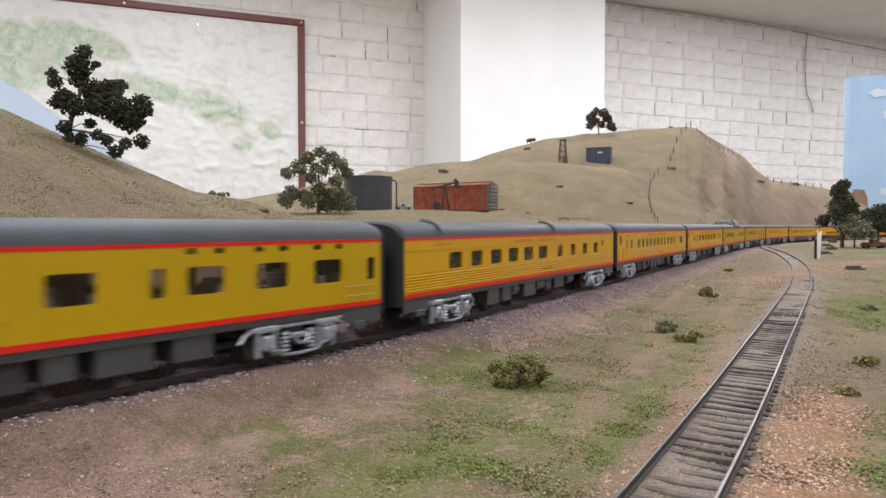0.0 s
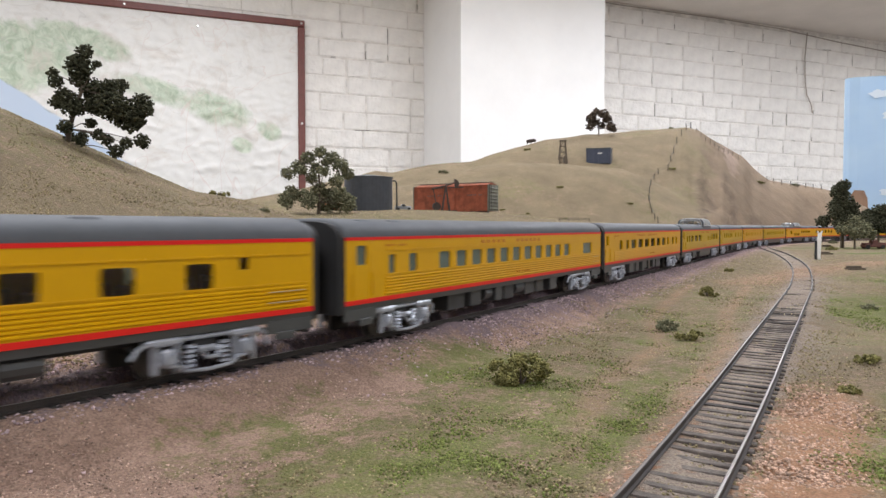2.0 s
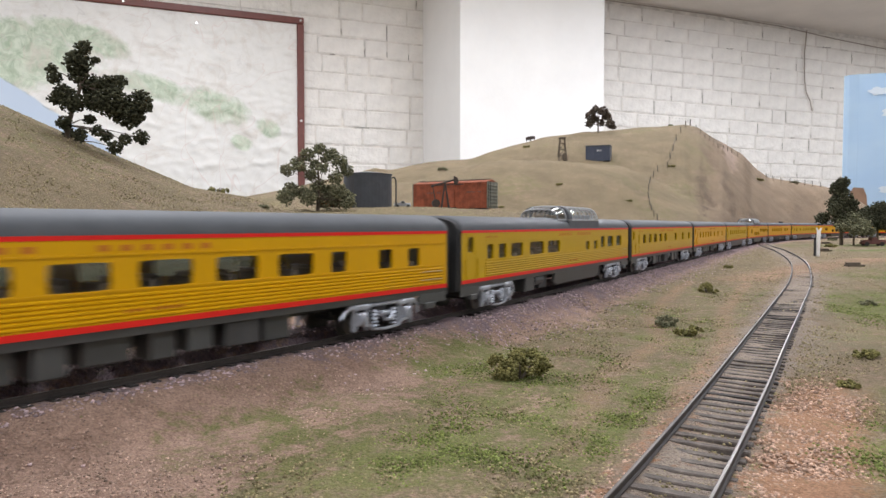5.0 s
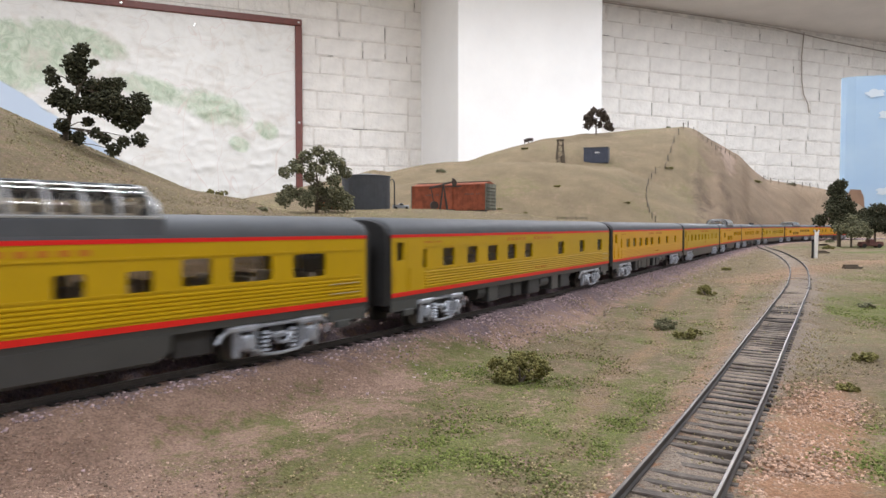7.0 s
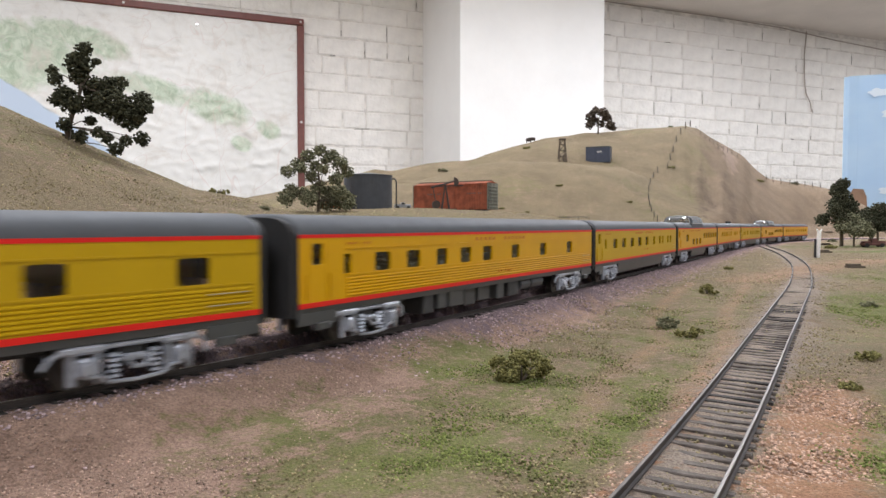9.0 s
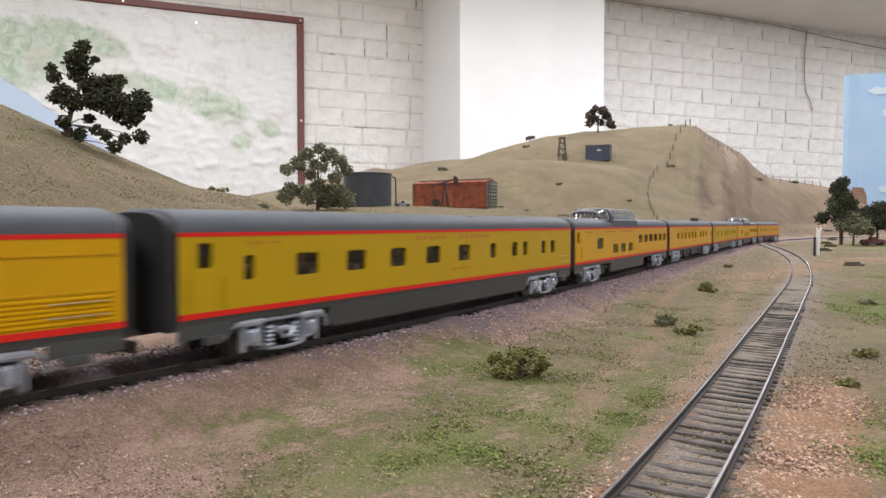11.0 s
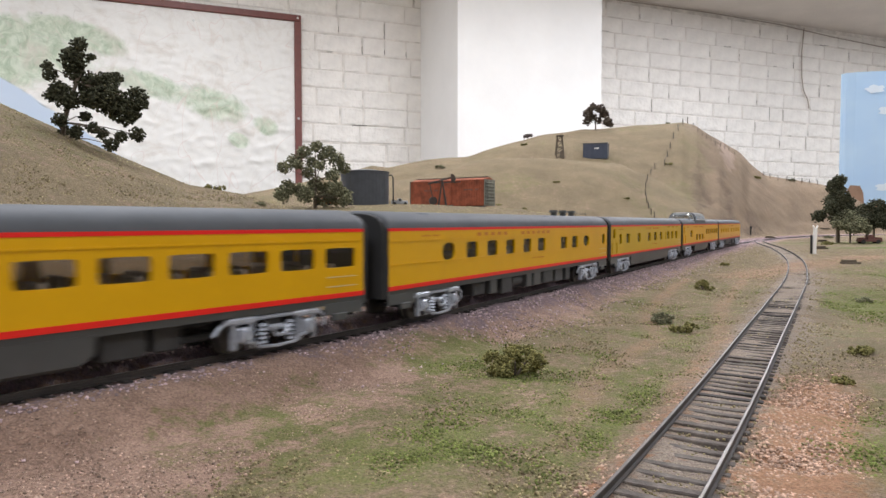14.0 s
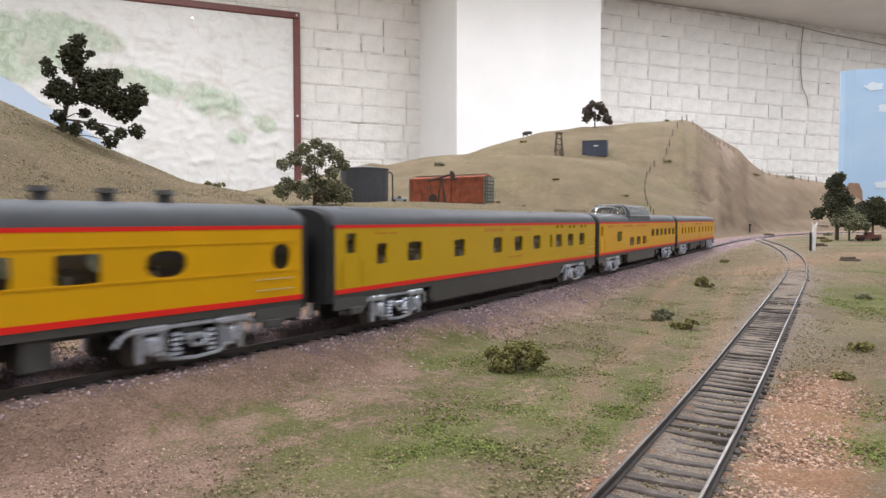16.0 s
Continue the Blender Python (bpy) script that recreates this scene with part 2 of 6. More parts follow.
# ---- materials of the layout ----
def ground_material():
    m = bpy.data.materials.new("layout_ground")
    m.use_nodes = True
    nt = m.node_tree
    b = nt.nodes["Principled BSDF"]
    b.inputs["Roughness"].default_value = 0.95
    b.inputs["Specular IOR Level"].default_value = 0.15
    co = nt.nodes.new("ShaderNodeTexCoord")

    def noise_at(scale, detail=5, rough=0.6):
        n = nt.nodes.new("ShaderNodeTexNoise")
        n.inputs["Scale"].default_value, n.inputs["Detail"].default_value, n.inputs["Roughness"].default_value = scale, detail, rough
        nt.links.new(co.outputs["Object"], n.inputs["Vector"])
        return n.outputs["Fac"]

    def ramp(v, lo, hi, a=0.0, c=1.0):
        r = nt.nodes.new("ShaderNodeMapRange")
        r.inputs["From Min"].default_value, r.inputs["From Max"].default_value = lo, hi
        r.inputs["To Min"].default_value, r.inputs["To Max"].default_value = a, c
        nt.links.new(v, r.inputs["Value"])
        return r.outputs["Result"]

    def times(a, c):
        t = nt.nodes.new("ShaderNodeMath")
        t.operation = "MULTIPLY"
        t.use_clamp = False
        nt.links.new(a, t.inputs[0])
        nt.links.new(c, t.inputs[1])
        return t.outputs[0]

    def plus(a, c):
        t = nt.nodes.new("ShaderNodeMath")
        t.operation = "ADD"
        nt.links.new(a, t.inputs[0])
        nt.links.new(c, t.inputs[1])
        return t.outputs[0]

    def blend(f, a, c):
        x = nt.nodes.new("ShaderNodeMix")
        x.data_type = "RGBA"
        nt.links.new(f, x.inputs["Factor"])
        for sock, val in ((x.inputs[6], a), (x.inputs[7], c)):
            if isinstance(val, tuple):
                sock.default_value = (*val, 1)
            else:
                nt.links.new(val, sock)
        return x.outputs[2]

    def zone(name):
        a = nt.nodes.new("ShaderNodeAttribute")
        a.attribute_name = name
        return a.outputs["Fac"]

    coarse, mid, fine, grit = noise_at(14, 3), noise_at(90), noise_at(420, 4, 0.7), noise_at(1300, 2, 0.7)
    col = blend(ramp(mid, 0.35, 0.65), (0.375, 0.258, 0.200), (0.30, 0.204, 0.157))
    # edges of each patch are broken up by two grains
    broken = plus(ramp(mid, 0.3, 0.7, -0.35, 0.35), ramp(fine, 0.3, 0.7, -0.45, 0.45))
    # the gully entry is shade put into the cliff's colour
    for name, c1, c2 in (("dry", (0.258, 0.204, 0.130), (0.165, 0.131, 0.080)), ("dust", (0.32, 0.265, 0.215), (0.24, 0.195, 0.16)),
                         ("rust", (0.40, 0.235, 0.145), (0.27, 0.15, 0.09)), ("trail", (0.36, 0.24, 0.16), (0.30, 0.19, 0.125)),
                         ("stone", (0.30, 0.225, 0.24), (0.19, 0.145, 0.16)), ("turf", (0.165, 0.19, 0.06), (0.15, 0.14, 0.062)),
                         ("cliff", (0.27, 0.20, 0.14), (0.155, 0.115, 0.078)), ("gully_shade", (0.165, 0.122, 0.086), (0.115, 0.085, 0.06)), ("scar", (0.40, 0.305, 0.25), (0.29, 0.215, 0.17)), ("lawn", (0.13, 0.19, 0.04), (0.09, 0.13, 0.03))):
        here = blend(ramp(fine, 0.4, 0.62), c1, c2)
        f = nt.nodes.new("ShaderNodeMath")
        f.operation, f.use_clamp = "MULTIPLY_ADD", True
        nt.links.new(plus(zone(name), times(broken, ramp(zone(name), 0.0, 0.25))), f.inputs[0])
        f.inputs[1].default_value, f.inputs[2].default_value = 1.9, -0.55
        col = blend(f.outputs[0], col, here)
    tone = times(ramp(coarse, 0.3, 0.7, 0.84, 1.14), times(ramp(grit, 0.3, 0.7, 0.68, 1.3), ramp(fine, 0.3, 0.7, 0.8, 1.2)))
    v = nt.nodes.new("ShaderNodeVectorMath")
    v.operation = "SCALE"
    nt.links.new(col, v.inputs[0])
    nt.links.new(tone, v.inputs["Scale"])
    nt.links.new(v.outputs[0], b.inputs["Base Color"])
    bp = nt.nodes.new("ShaderNodeBump")
    bp.inputs["Strength"].default_value, bp.inputs["Distance"].default_value = 0.9, 0.0012
    nt.links.new(plus(fine, grit), bp.inputs["Height"])
    nt.links.new(bp.outputs[0], b.inputs["Normal"])
    return m


def glass_material(name, tint, rough=0.03):
    m = bpy.data.materials.new(name)
    m.use_nodes = True
    nt = m.node_tree
    nt.nodes.remove(nt.nodes["Principled BSDF"])
    out = nt.nodes["Material Output"]
    tr, gl, fr, mx = (nt.nodes.new(n) for n in ("ShaderNodeBsdfTransparent", "ShaderNodeBsdfGlossy", "ShaderNodeFresnel", "ShaderNodeMixShader"))
    tr.inputs[0].default_value = (*tint, 1)
    gl.inputs["Roughness"].default_value = rough
    fr.inputs[0].default_value = 1.6
    nt.links.new(fr.outputs[0], mx.inputs[0])
    nt.links.new(tr.outputs[0], mx.inputs[1])
    nt.links.new(gl.outputs[0], mx.inputs[2])
    nt.links.new(mx.outputs[0], out.inputs["Surface"])
    return m


M_GROUND = ground_material()
M_STONE = mat("ballast_stone", (0.44, 0.335, 0.345), 0.9, vary=0.3, scale=500, island=0.55)
M_GRIT = mat("soil_grit", (0.42, 0.30, 0.236), 0.9, vary=0.3, scale=500, island=0.6)
M_RUSTY = mat("orange_gravel", (0.48, 0.325, 0.24), 0.9, vary=0.3, scale=500, island=0.5)
M_TURF = mat("green_turf", (0.180, 0.212, 0.066), 0.95, vary=0.3, scale=400, island=0.5, spec=0.1)
M_STRAW = mat("straw_turf", (0.29, 0.245, 0.14), 0.95, vary=0.3, scale=400, island=0.5, spec=0.1)
M_LEAF = mat("dark_foam_leaf", (0.068, 0.070, 0.044), 0.95, vary=0.3, scale=300, island=0.55, spec=0.1)
M_LEAF_OLIVE = mat("olive_foam_leaf", (0.185, 0.185, 0.115), 0.95, vary=0.3, scale=300, island=0.5, spec=0.1)
M_LEAF_BUSH = mat("bush_foam_leaf", (0.192, 0.178, 0.069), 0.95, vary=0.3, scale=300, island=0.6, spec=0.1)
M_BARK = mat("bark", (0.12, 0.095, 0.07), 0.9, vary=0.3, scale=300, bump=0.5, bscale=900)
M_LEAF_BROWN = mat("brown_foam_leaf", (0.095, 0.075, 0.058), 0.95, vary=0.3, scale=300, island=0.5, spec=0.1)
M_RAIL = mat("rail_steel", (0.036, 0.029, 0.025), 0.65, 0.0, vary=0.35, scale=120)
M_HEADS = mat("bright_rail_head", (0.155, 0.138, 0.125), 0.40, 0.45, vary=0.5, scale=30)
M_MAIN_HEADS = mat("polished_rail_head", (0.40, 0.375, 0.35), 0.32, 0.65, vary=0.3, scale=30)
M_TIE = mat("tie_wood", (0.125, 0.105, 0.092), 0.9, vary=0.4, scale=260, bump=0.5, bscale=1500)
M_TIE_DARK = mat("dark_tie", (0.038, 0.032, 0.029), 0.85, vary=0.3, scale=260)
M_BLOCK = mat("painted_block", (0.88, 0.85, 0.805), 0.8, vary=0.08, scale=5, bump=0.45, bscale=13)
M_MORTAR = mat("painted_mortar", (0.76, 0.72, 0.67), 0.9, vary=0.25, scale=9, bump=0.5, bscale=90)
M_PLASTER = mat("white_plaster", (0.90, 0.89, 0.87), 0.7, vary=0.03, scale=3, bump=0.05, bscale=60)
M_CEILING = mat("ceiling_paint", (0.66, 0.60, 0.54), 0.9, vary=0.05, scale=3, bump=0.2, bscale=50)
M_FLOOR = mat("concrete_floor", (0.30, 0.28, 0.26), 0.7, vary=0.2, scale=4)
M_FRAME = mat("red_brown_frame", (0.17, 0.055, 0.045), 0.45, vary=0.15, scale=25)
M_STEEL_PIN = mat("pin_metal", (0.7, 0.7, 0.68), 0.3, 0.9)
M_BENCH = mat("bench_plywood", (0.35, 0.25, 0.15), 0.7, vary=0.15, scale=12)
M_YELLOW = mat("armour_yellow", (0.66, 0.355, 0.003), 0.36, spec=0.25, vary=0.05, scale=45, bump=0.05, bscale=700)
M_YELLOW2 = mat("deep_yellow", (0.53, 0.335, 0.005), 0.42, spec=0.25, vary=0.05, scale=45, bump=0.05, bscale=700)
M_RED = mat("red_stripe", (0.74, 0.022, 0.016), 0.4, spec=0.25, vary=0.06, scale=90)
M_GREY = mat("roof_grey", (0.092, 0.100, 0.112), 0.62, spec=0.3, vary=0.12, scale=70, bump=0.05, bscale=900)
M_SKIRT = mat("skirt_grey", (0.066, 0.069, 0.069), 0.45, vary=0.12, scale=70)
M_BLACK = mat("dark_rubber", (0.018, 0.018, 0.019), 0.7, vary=0.2, scale=120)
M_UNDER = mat("underframe_dark", (0.045, 0.045, 0.045), 0.65, vary=0.3, scale=150)
M_SILVER = mat("silver_truck_paint", (0.41, 0.44, 0.50), 0.36, 0.4, vary=0.3, scale=180)
M_CHROME = mat("bright_dome_frame", (0.50, 0.52, 0.54), 0.35, 0.3, vary=0.1, scale=90)
M_WHEEL = mat("wheel_steel", (0.10, 0.095, 0.09), 0.5, 0.6, vary=0.3, scale=150)
M_PANE = glass_material("tinted_pane", (0.50, 0.57, 0.57))
M_PANE_FROST = mat("frosted_green_pane", (0.105, 0.145, 0.132), 0.25, vary=0.15, scale=90)
M_PANE_DARK = glass_material("brown_pane", (0.62, 0.57, 0.53))
M_DOME = glass_material("dome_glass", (0.95, 0.95, 0.94))
M_CABIN = mat("cabin_tan", (0.48, 0.42, 0.34), 0.8, vary=0.3, scale=90)
M_SEAT = mat("seat_cloth", (0.30, 0.22, 0.18), 0.9, vary=0.3, scale=200)
M_LETTER = mat("red_lettering", (0.50, 0.16, 0.006), 0.5)
M_PLATE = mat("pale_rail", (0.6, 0.55, 0.4), 0.4, 0.3)

# ---- ground sheet, with the patches of turf, gravel and dust that lie on it ----
def blob(x, y, cx, cy, rx, ry, turn=0.0):
    c, s = math.cos(turn), math.sin(turn)
    u, v = (x - cx) * c + (y - cy) * s, -(x - cx) * s + (y - cy) * c
    return np.clip(1.25 - np.sqrt((u / rx) ** 2 + (v / ry) ** 2), 0, 1)


def lane(x, y, pts, w):
    """A soft band along a polyline."""
    best = np.full(x.shape, 1e9)
    for (ax, ay), (bx, by) in zip(pts, pts[1:]):
        t = np.clip(((x - ax) * (bx - ax) + (y - ay) * (by - ay)) / ((bx - ax) ** 2 + (by - ay) ** 2), 0, 1)
        best = np.minimum(best, np.hypot(x - ax - t * (bx - ax), y - ay - t * (by - ay)))
    return np.clip(1.3 - best / w, 0, 1)


def zones(x, y):
    dm, im = seg_dist(x, y, MAIN[:, 1:3])
    hx, hy = np.sin(MAIN[im, 3]), np.cos(MAIN[im, 3])
    far_side = (-(x - MAIN[im, 1]) * hy + (y - MAIN[im, 2]) * hx) > 0
    sm_ = MAIN[im, 0]
    ds, js = seg_dist(x, y, SIDE)
    k = np.clip(js, 1, len(SIDE) - 2)
    tx, ty = SIDE[k + 1, 0] - SIDE[k - 1, 0], SIDE[k + 1, 1] - SIDE[k - 1, 1]
    right = ((x - SIDE[k, 0]) * ty - (y - SIDE[k, 1]) * tx) > 0
    n = fbm(x, y, 16, 4)
    z = {}
    hill = far_side & (dm > 0.05)
    z["dry"] = np.where(hill, 1.0 + 0.3 * n, 0.95 * sm((dm - np.interp(sm_, (0.02, 0.22), (0.062, 0.024))) / 0.030) + 0.22 * n)
    z["dust"] = np.clip(1.25 - ds / np.where(right, 0.045, 0.028), 0, 1) * (0.65 + 0.5 * n) * sm((y - 0.13) / 0.12)
    z["dust"] = np.maximum(z["dust"], np.clip(2.2 - ds / 0.0085, 0, 1))
    z["rust"] = np.where(right, np.clip(1.3 - np.abs(ds - 0.024) / 0.015, 0, 1), np.clip(1.1 - np.abs(ds - 0.012) / 0.006, 0, 1) * 0.6) * sm((0.27 - y) / 0.08)
    z["trail"] = 0.55 * np.maximum(lane(x, y, ((0.03, 0.16), (0.055, 0.235), (0.10, 0.31), (0.13, 0.42), (0.22, 0.60)), 0.008), lane(x, y, ((0.06, 0.165), (0.075, 0.21), (0.125, 0.30), (0.175, 0.42), (0.26, 0.58)), 0.007))
    z["trail"] = np.maximum(z["trail"], 0.8 * lane(x, y, ((0.28, 0.62), (0.46, 0.80), (0.62, 0.92), (1.4, 1.2)), 0.035))
    z["stone"] = np.clip(1.6 - np.abs(dm) / np.interp(sm_, (0.05, 0.32), (0.0145, 0.027)), 0, 1) * np.where(far_side, 0.8, np.clip(0.62 + (sm_ - 0.1) * 3.2, 0.0, 1))
    g = np.maximum.reduce([blob(x, y, 0.012, 0.262, 0.045, 0.03, 0.9), blob(x, y, 0.055, 0.195, 0.03, 0.025), blob(x, y, 0.010, 0.165, 0.05, 0.03) * 0.65,
                           blob(x, y, 0.075, 0.225, 0.02, 0.022), blob(x, y, -0.02, 0.20, 0.04, 0.025) * 0.55, blob(x, y, 0.055, 0.155, 0.018, 0.02),
                           blob(x, y, 0.155, 0.185, 0.03, 0.05) * 0.9, blob(x, y, 0.27, 0.36, 0.05, 0.10) * 0.7, blob(x, y, 0.17, 0.45, 0.06, 0.08, 0.7) * 0.35,
                           blob(x, y, 0.48, 0.62, 0.12, 0.16) * 0.6, blob(x, y, 0.10, 0.33, 0.035, 0.04) * 0.45])
    g = np.maximum.reduce([g, 1.0 * blob(x, y, 0.065, 0.20, 0.085, 0.09), 0.55 * blob(x, y, -0.02, 0.165, 0.06, 0.05), 0.85 * blob(x, y, 0.24, 0.24, 0.05, 0.12), 0.38 * blob(x, y, 0.16, 0.40, 0.12, 0.24, -0.5) * (dm > 0.04), 0.62 * blob(x, y, 0.30, 0.38, 0.12, 0.20), 0.7 * blob(x, y, 0.15, 0.17, 0.04, 0.08)])
    z["turf"] = np.where(far_side, np.clip(0.06 + 0.7 * fbm(x, y, 6, 3), 0, 0.32), np.clip(g * 1.3, 0, 1) * (0.9 + 0.9 * n) * sm((ds - 0.012) / 0.012) * (1 - 0.8 * z["rust"]) * (1 - 0.75 * z["trail"]))
    az = x / np.maximum(y, 0.1)
    z["cliff"] = np.where(hill & (y > 1.3), sm((az - 0.36 - 0.04 * n) / 0.04), 0)
    z["scar"] = np.where(hill & (y > 1.3), sm((az - 0.37) / 0.03) * sm((0.50 - az) / 0.04) * np.clip(3.0 * (vnoise(az * 75 + 0.8 * n, y * 2.6) - 0.17), 0, 1), 0)
    # painted shade: dark noise streaks deepen the faint gullies of the cliff
    z["gully_shade"] = np.where(hill & (y > 1.3), sm((az - 0.34) / 0.05) * sm((0.58 - az) / 0.05) * np.clip(2.4 * (vnoise(az * 52 + 5 + 1.2 * n, y * 1.6) - 0.10), 0, 0.8), 0)
    z["lawn"] = np.where(~far_side, blob(x, y, 0.80, 1.17, 0.16, 0.06, 0.2) + 0.6 * blob(x, y, 0.95, 1.45, 0.35, 0.15), 0)
    return z


def ground_sheet():
    ys = np.concatenate([np.linspace(-1.6, 0.06, 26), np.arange(0.065, 1.0, 0.0032), np.arange(1.0, 4.4, 0.014)])
    us = np.linspace(-1, 1, 420)
    Y, U = np.meshgrid(ys, us, indexing="ij")
    X = U * (0.55 + 0.9 * np.maximum(Y, 0)) + 0.12 * np.maximum(Y, 0)
    Z = land(X, Y) + 0.0012 * fbm(X, Y, 60, 3) * sm((0.8 - Y) / 0.4)
    ny, nx = X.shape
    co = np.stack([X, Y, Z], -1).reshape(-1, 3)
    i = np.arange(ny * nx).reshape(ny, nx)
    q = np.stack([i[:-1, :-1], i[:-1, 1:], i[1:, 1:], i[1:, :-1]], -1).reshape(-1, 4)
    me = bpy.data.meshes.new("ground")
    me.from_pydata(co.tolist(), [], q.tolist())
    me.materials.append(M_GROUND)
    me.polygons.foreach_set("use_smooth", np.ones(len(q), bool))
    for name, v in zones(X.ravel(), Y.ravel()).items():
        me.attributes.new(name, "FLOAT", "POINT").data.foreach_set("value", np.clip(v, 0, 1).astype(np.float32))
    return tagged(new("ground", me), "modelled dry hills and soil with turf and gravel", "ground", kind="structure")


GROUND = ground_sheet()


def bits(name, pts, size, material, label, category, flat=0.7, parent=None, kind="stuff"):
    """Many small angular crumbs in one mesh."""
    n = len(pts)
    base = np.array([(1, 0, 0), (-1, 0, 0), (0, 1, 0), (0, -1, 0), (0, 0, 1), (0, 0, -1)], float)
    tri = np.array([(0, 2, 4), (2, 1, 4), (1, 3, 4), (3, 0, 4), (2, 0, 5), (1, 2, 5), (3, 1, 5), (0, 3, 5)])
    v = base[None] * (0.55 + 0.75 * rng.random((n, 6, 1)))
    q = rng.normal(size=(n, 4))
    q /= np.linalg.norm(q, axis=1, keepdims=True)
    w, x, y, z = q.T
    R = np.stack([1 - 2 * (y * y + z * z), 2 * (x * y - z * w), 2 * (x * z + y * w), 2 * (x * y + z * w), 1 - 2 * (x * x + z * z), 2 * (y * z - x * w),
                  2 * (x * z - y * w), 2 * (y * z + x * w), 1 - 2 * (x * x + y * y)], -1).reshape(n, 3, 3)
    v = np.einsum("nij,nkj->nki", R, v) * np.asarray(size).reshape(-1, 1, 1)
    v[:, :, 2] *= flat
    co = (v + np.asarray(pts)[:, None, :]).reshape(-1, 3)
    f = (tri[None] + (np.arange(n) * 6)[:, None, None]).reshape(-1, 3)
    me = bpy.data.meshes.new(name)
    me.vertices.add(len(co))
    me.vertices.foreach_set("co", co.astype(np.float32).ravel())
    me.loops.add(f.size)
    me.loops.foreach_set("vertex_index", f.astype(np.int32).ravel())
    me.polygons.add(len(f))
    me.polygons.foreach_set("loop_start", np.arange(0, f.size, 3, dtype=np.int32))
    me.update(calc_edges=True)
    me.materials.append(material)
    ob = new(name, me)
    ob.parent = parent
    if label:
        tagged(ob, label, category, kind=kind)
    return ob


def scatter():
    # ballast shoulders of the main line
    n = 34000
    s = rng.random(n) ** 1.4 * 1.75 - 0.05
    o = rng.normal(-0.006, 0.02, n)
    x, y, h = (np.interp(s, MAIN[:, 0], MAIN[:, j]) for j in (1, 2, 3))
    x, y = x - np.cos(h) * o, y + np.sin(h) * o
    keep = (rng.random(n) < np.where((o < 0) & (np.abs(o) > 0.0185), np.clip((s - 0.1) * 5, 0.01, 1), 0.8)) & ~((np.abs(np.abs(o) - 0.00825) < 0.0016) | (np.abs(o) < 0.0155) & (rng.random(n) < 0.55))
    x, y = x[keep], y[keep]
    z = land(x, y)
    bits("ballast_stones", np.stack([x, y, z], -1), rng.uniform(0.00035, 0.0009, len(x)), M_STONE, "purple-grey crushed stone ballast along the main track", "ballast")
    # loose soil crumbs, turf and gravel in the open ground
    n = 200000
    y = 0.10 + rng.random(n) ** 1.9 * 1.0
    x = (rng.random(n) * 1.45 - 0.72) * y + 0.03 * rng.normal(size=n)
    zz = zones(x, y)
    dm, im = seg_dist(x, y, MAIN[:, 1:3])
    ds, _ = seg_dist(x, y, SIDE)
    z = land(x, y)
    free = (dm > 0.017) & ((ds > 0.0135) | (rng.random(n) < 0.40) & (np.abs(ds - 0.00825) > 0.0016))
    sz = rng.uniform(0.00016, 0.00046, n) * (1 + 1.1 * y)
    p = np.stack([x, y, z], -1)
    r = rng.random(n)
    far = x < np.interp(y, MAIN[:, 2], MAIN[:, 1])
    sz = np.where(far, sz * 1.25, sz)
    turf = free & ~far & (zz["turf"] + 0.5 * fbm(x, y, 45, 3) > 0.24 + 0.46 * r + 0.6 * np.clip((0.0 - x) / 0.04, 0, 1))
    rust = free & ~turf & (zz["rust"] > 0.3 + 0.4 * r)
    grit = free & ~turf & ~rust & (r < 0.30 - 0.42 * zz["dry"]) & (zz["stone"] < 0.5)
    straw = free & ~turf & ~rust & (r > 0.70 - 0.2 * zz["dry"] + 0.3 * np.clip((0.05 - x) / 0.05, 0, 1) * ~far)
    bits("turf_crumbs", p[turf], sz[turf] * 0.95, M_TURF, "fine green ground foam turf on the soil", "turf", 0.8)
    bits("orange_gravel", p[rust], sz[rust] * 1.2, M_RUSTY, "coarse orange gravel beside the spur track", "gravel")
    bits("soil_crumbs", p[grit], sz[grit] * 0.9, M_GRIT, "loose brown soil crumbs on the ground", "soil")
    bits("straw_turf", p[straw], sz[straw], M_STRAW, "dry straw-coloured turf crumbs on the soil", "turf", 0.8)


scatter()


# ---- tracks ----
def rail_run(pts, zs, off, parent, head):
    prof = [(-0.0008, -0.0021), (0.0008, -0.0021), (0.0008, -0.0018), (0.00026, -0.0015), (0.00026, -0.0007), (0.00044, -0.0006), (0.00044, -0.00012), (0.00030, 0.0), (-0.00030, 0.0), (-0.00044, -0.00012), (-0.00044, -0.0006), (-0.00026, -0.0007), (-0.00026, -0.0015), (-0.0008, -0.0018)]
    bm = bmesh.new()
    rings = []
    n = len(pts)
    for i in range(n):
        a, b = pts[max(i - 1, 0)], pts[min(i + 1, n - 1)]
        d = Vector((b[0] - a[0], b[1] - a[1], 0)).normalized()
        nn = Vector((-d.y, d.x, 0))
        o = Vector((pts[i][0], pts[i][1], zs[i])) + nn * off
        rings.append([o + nn * u + Vector((0, 0, w)) for u, w in prof])
    loft(bm, rings)
    for f in bm.faces:
        if f.normal.z > 0.9 or f.calc_center_median().z > -1:
            f.material_index = 0
    bm.normal_update()
    for f in bm.faces:
        if f.normal.z > 0.95:
            c = f.calc_center_median()
            if min(abs(c.z - zz) for zz in zs[::5]) < 0.0003:
                f.material_index = 1
    return part("rail", bm, [M_RAIL, head], parent)


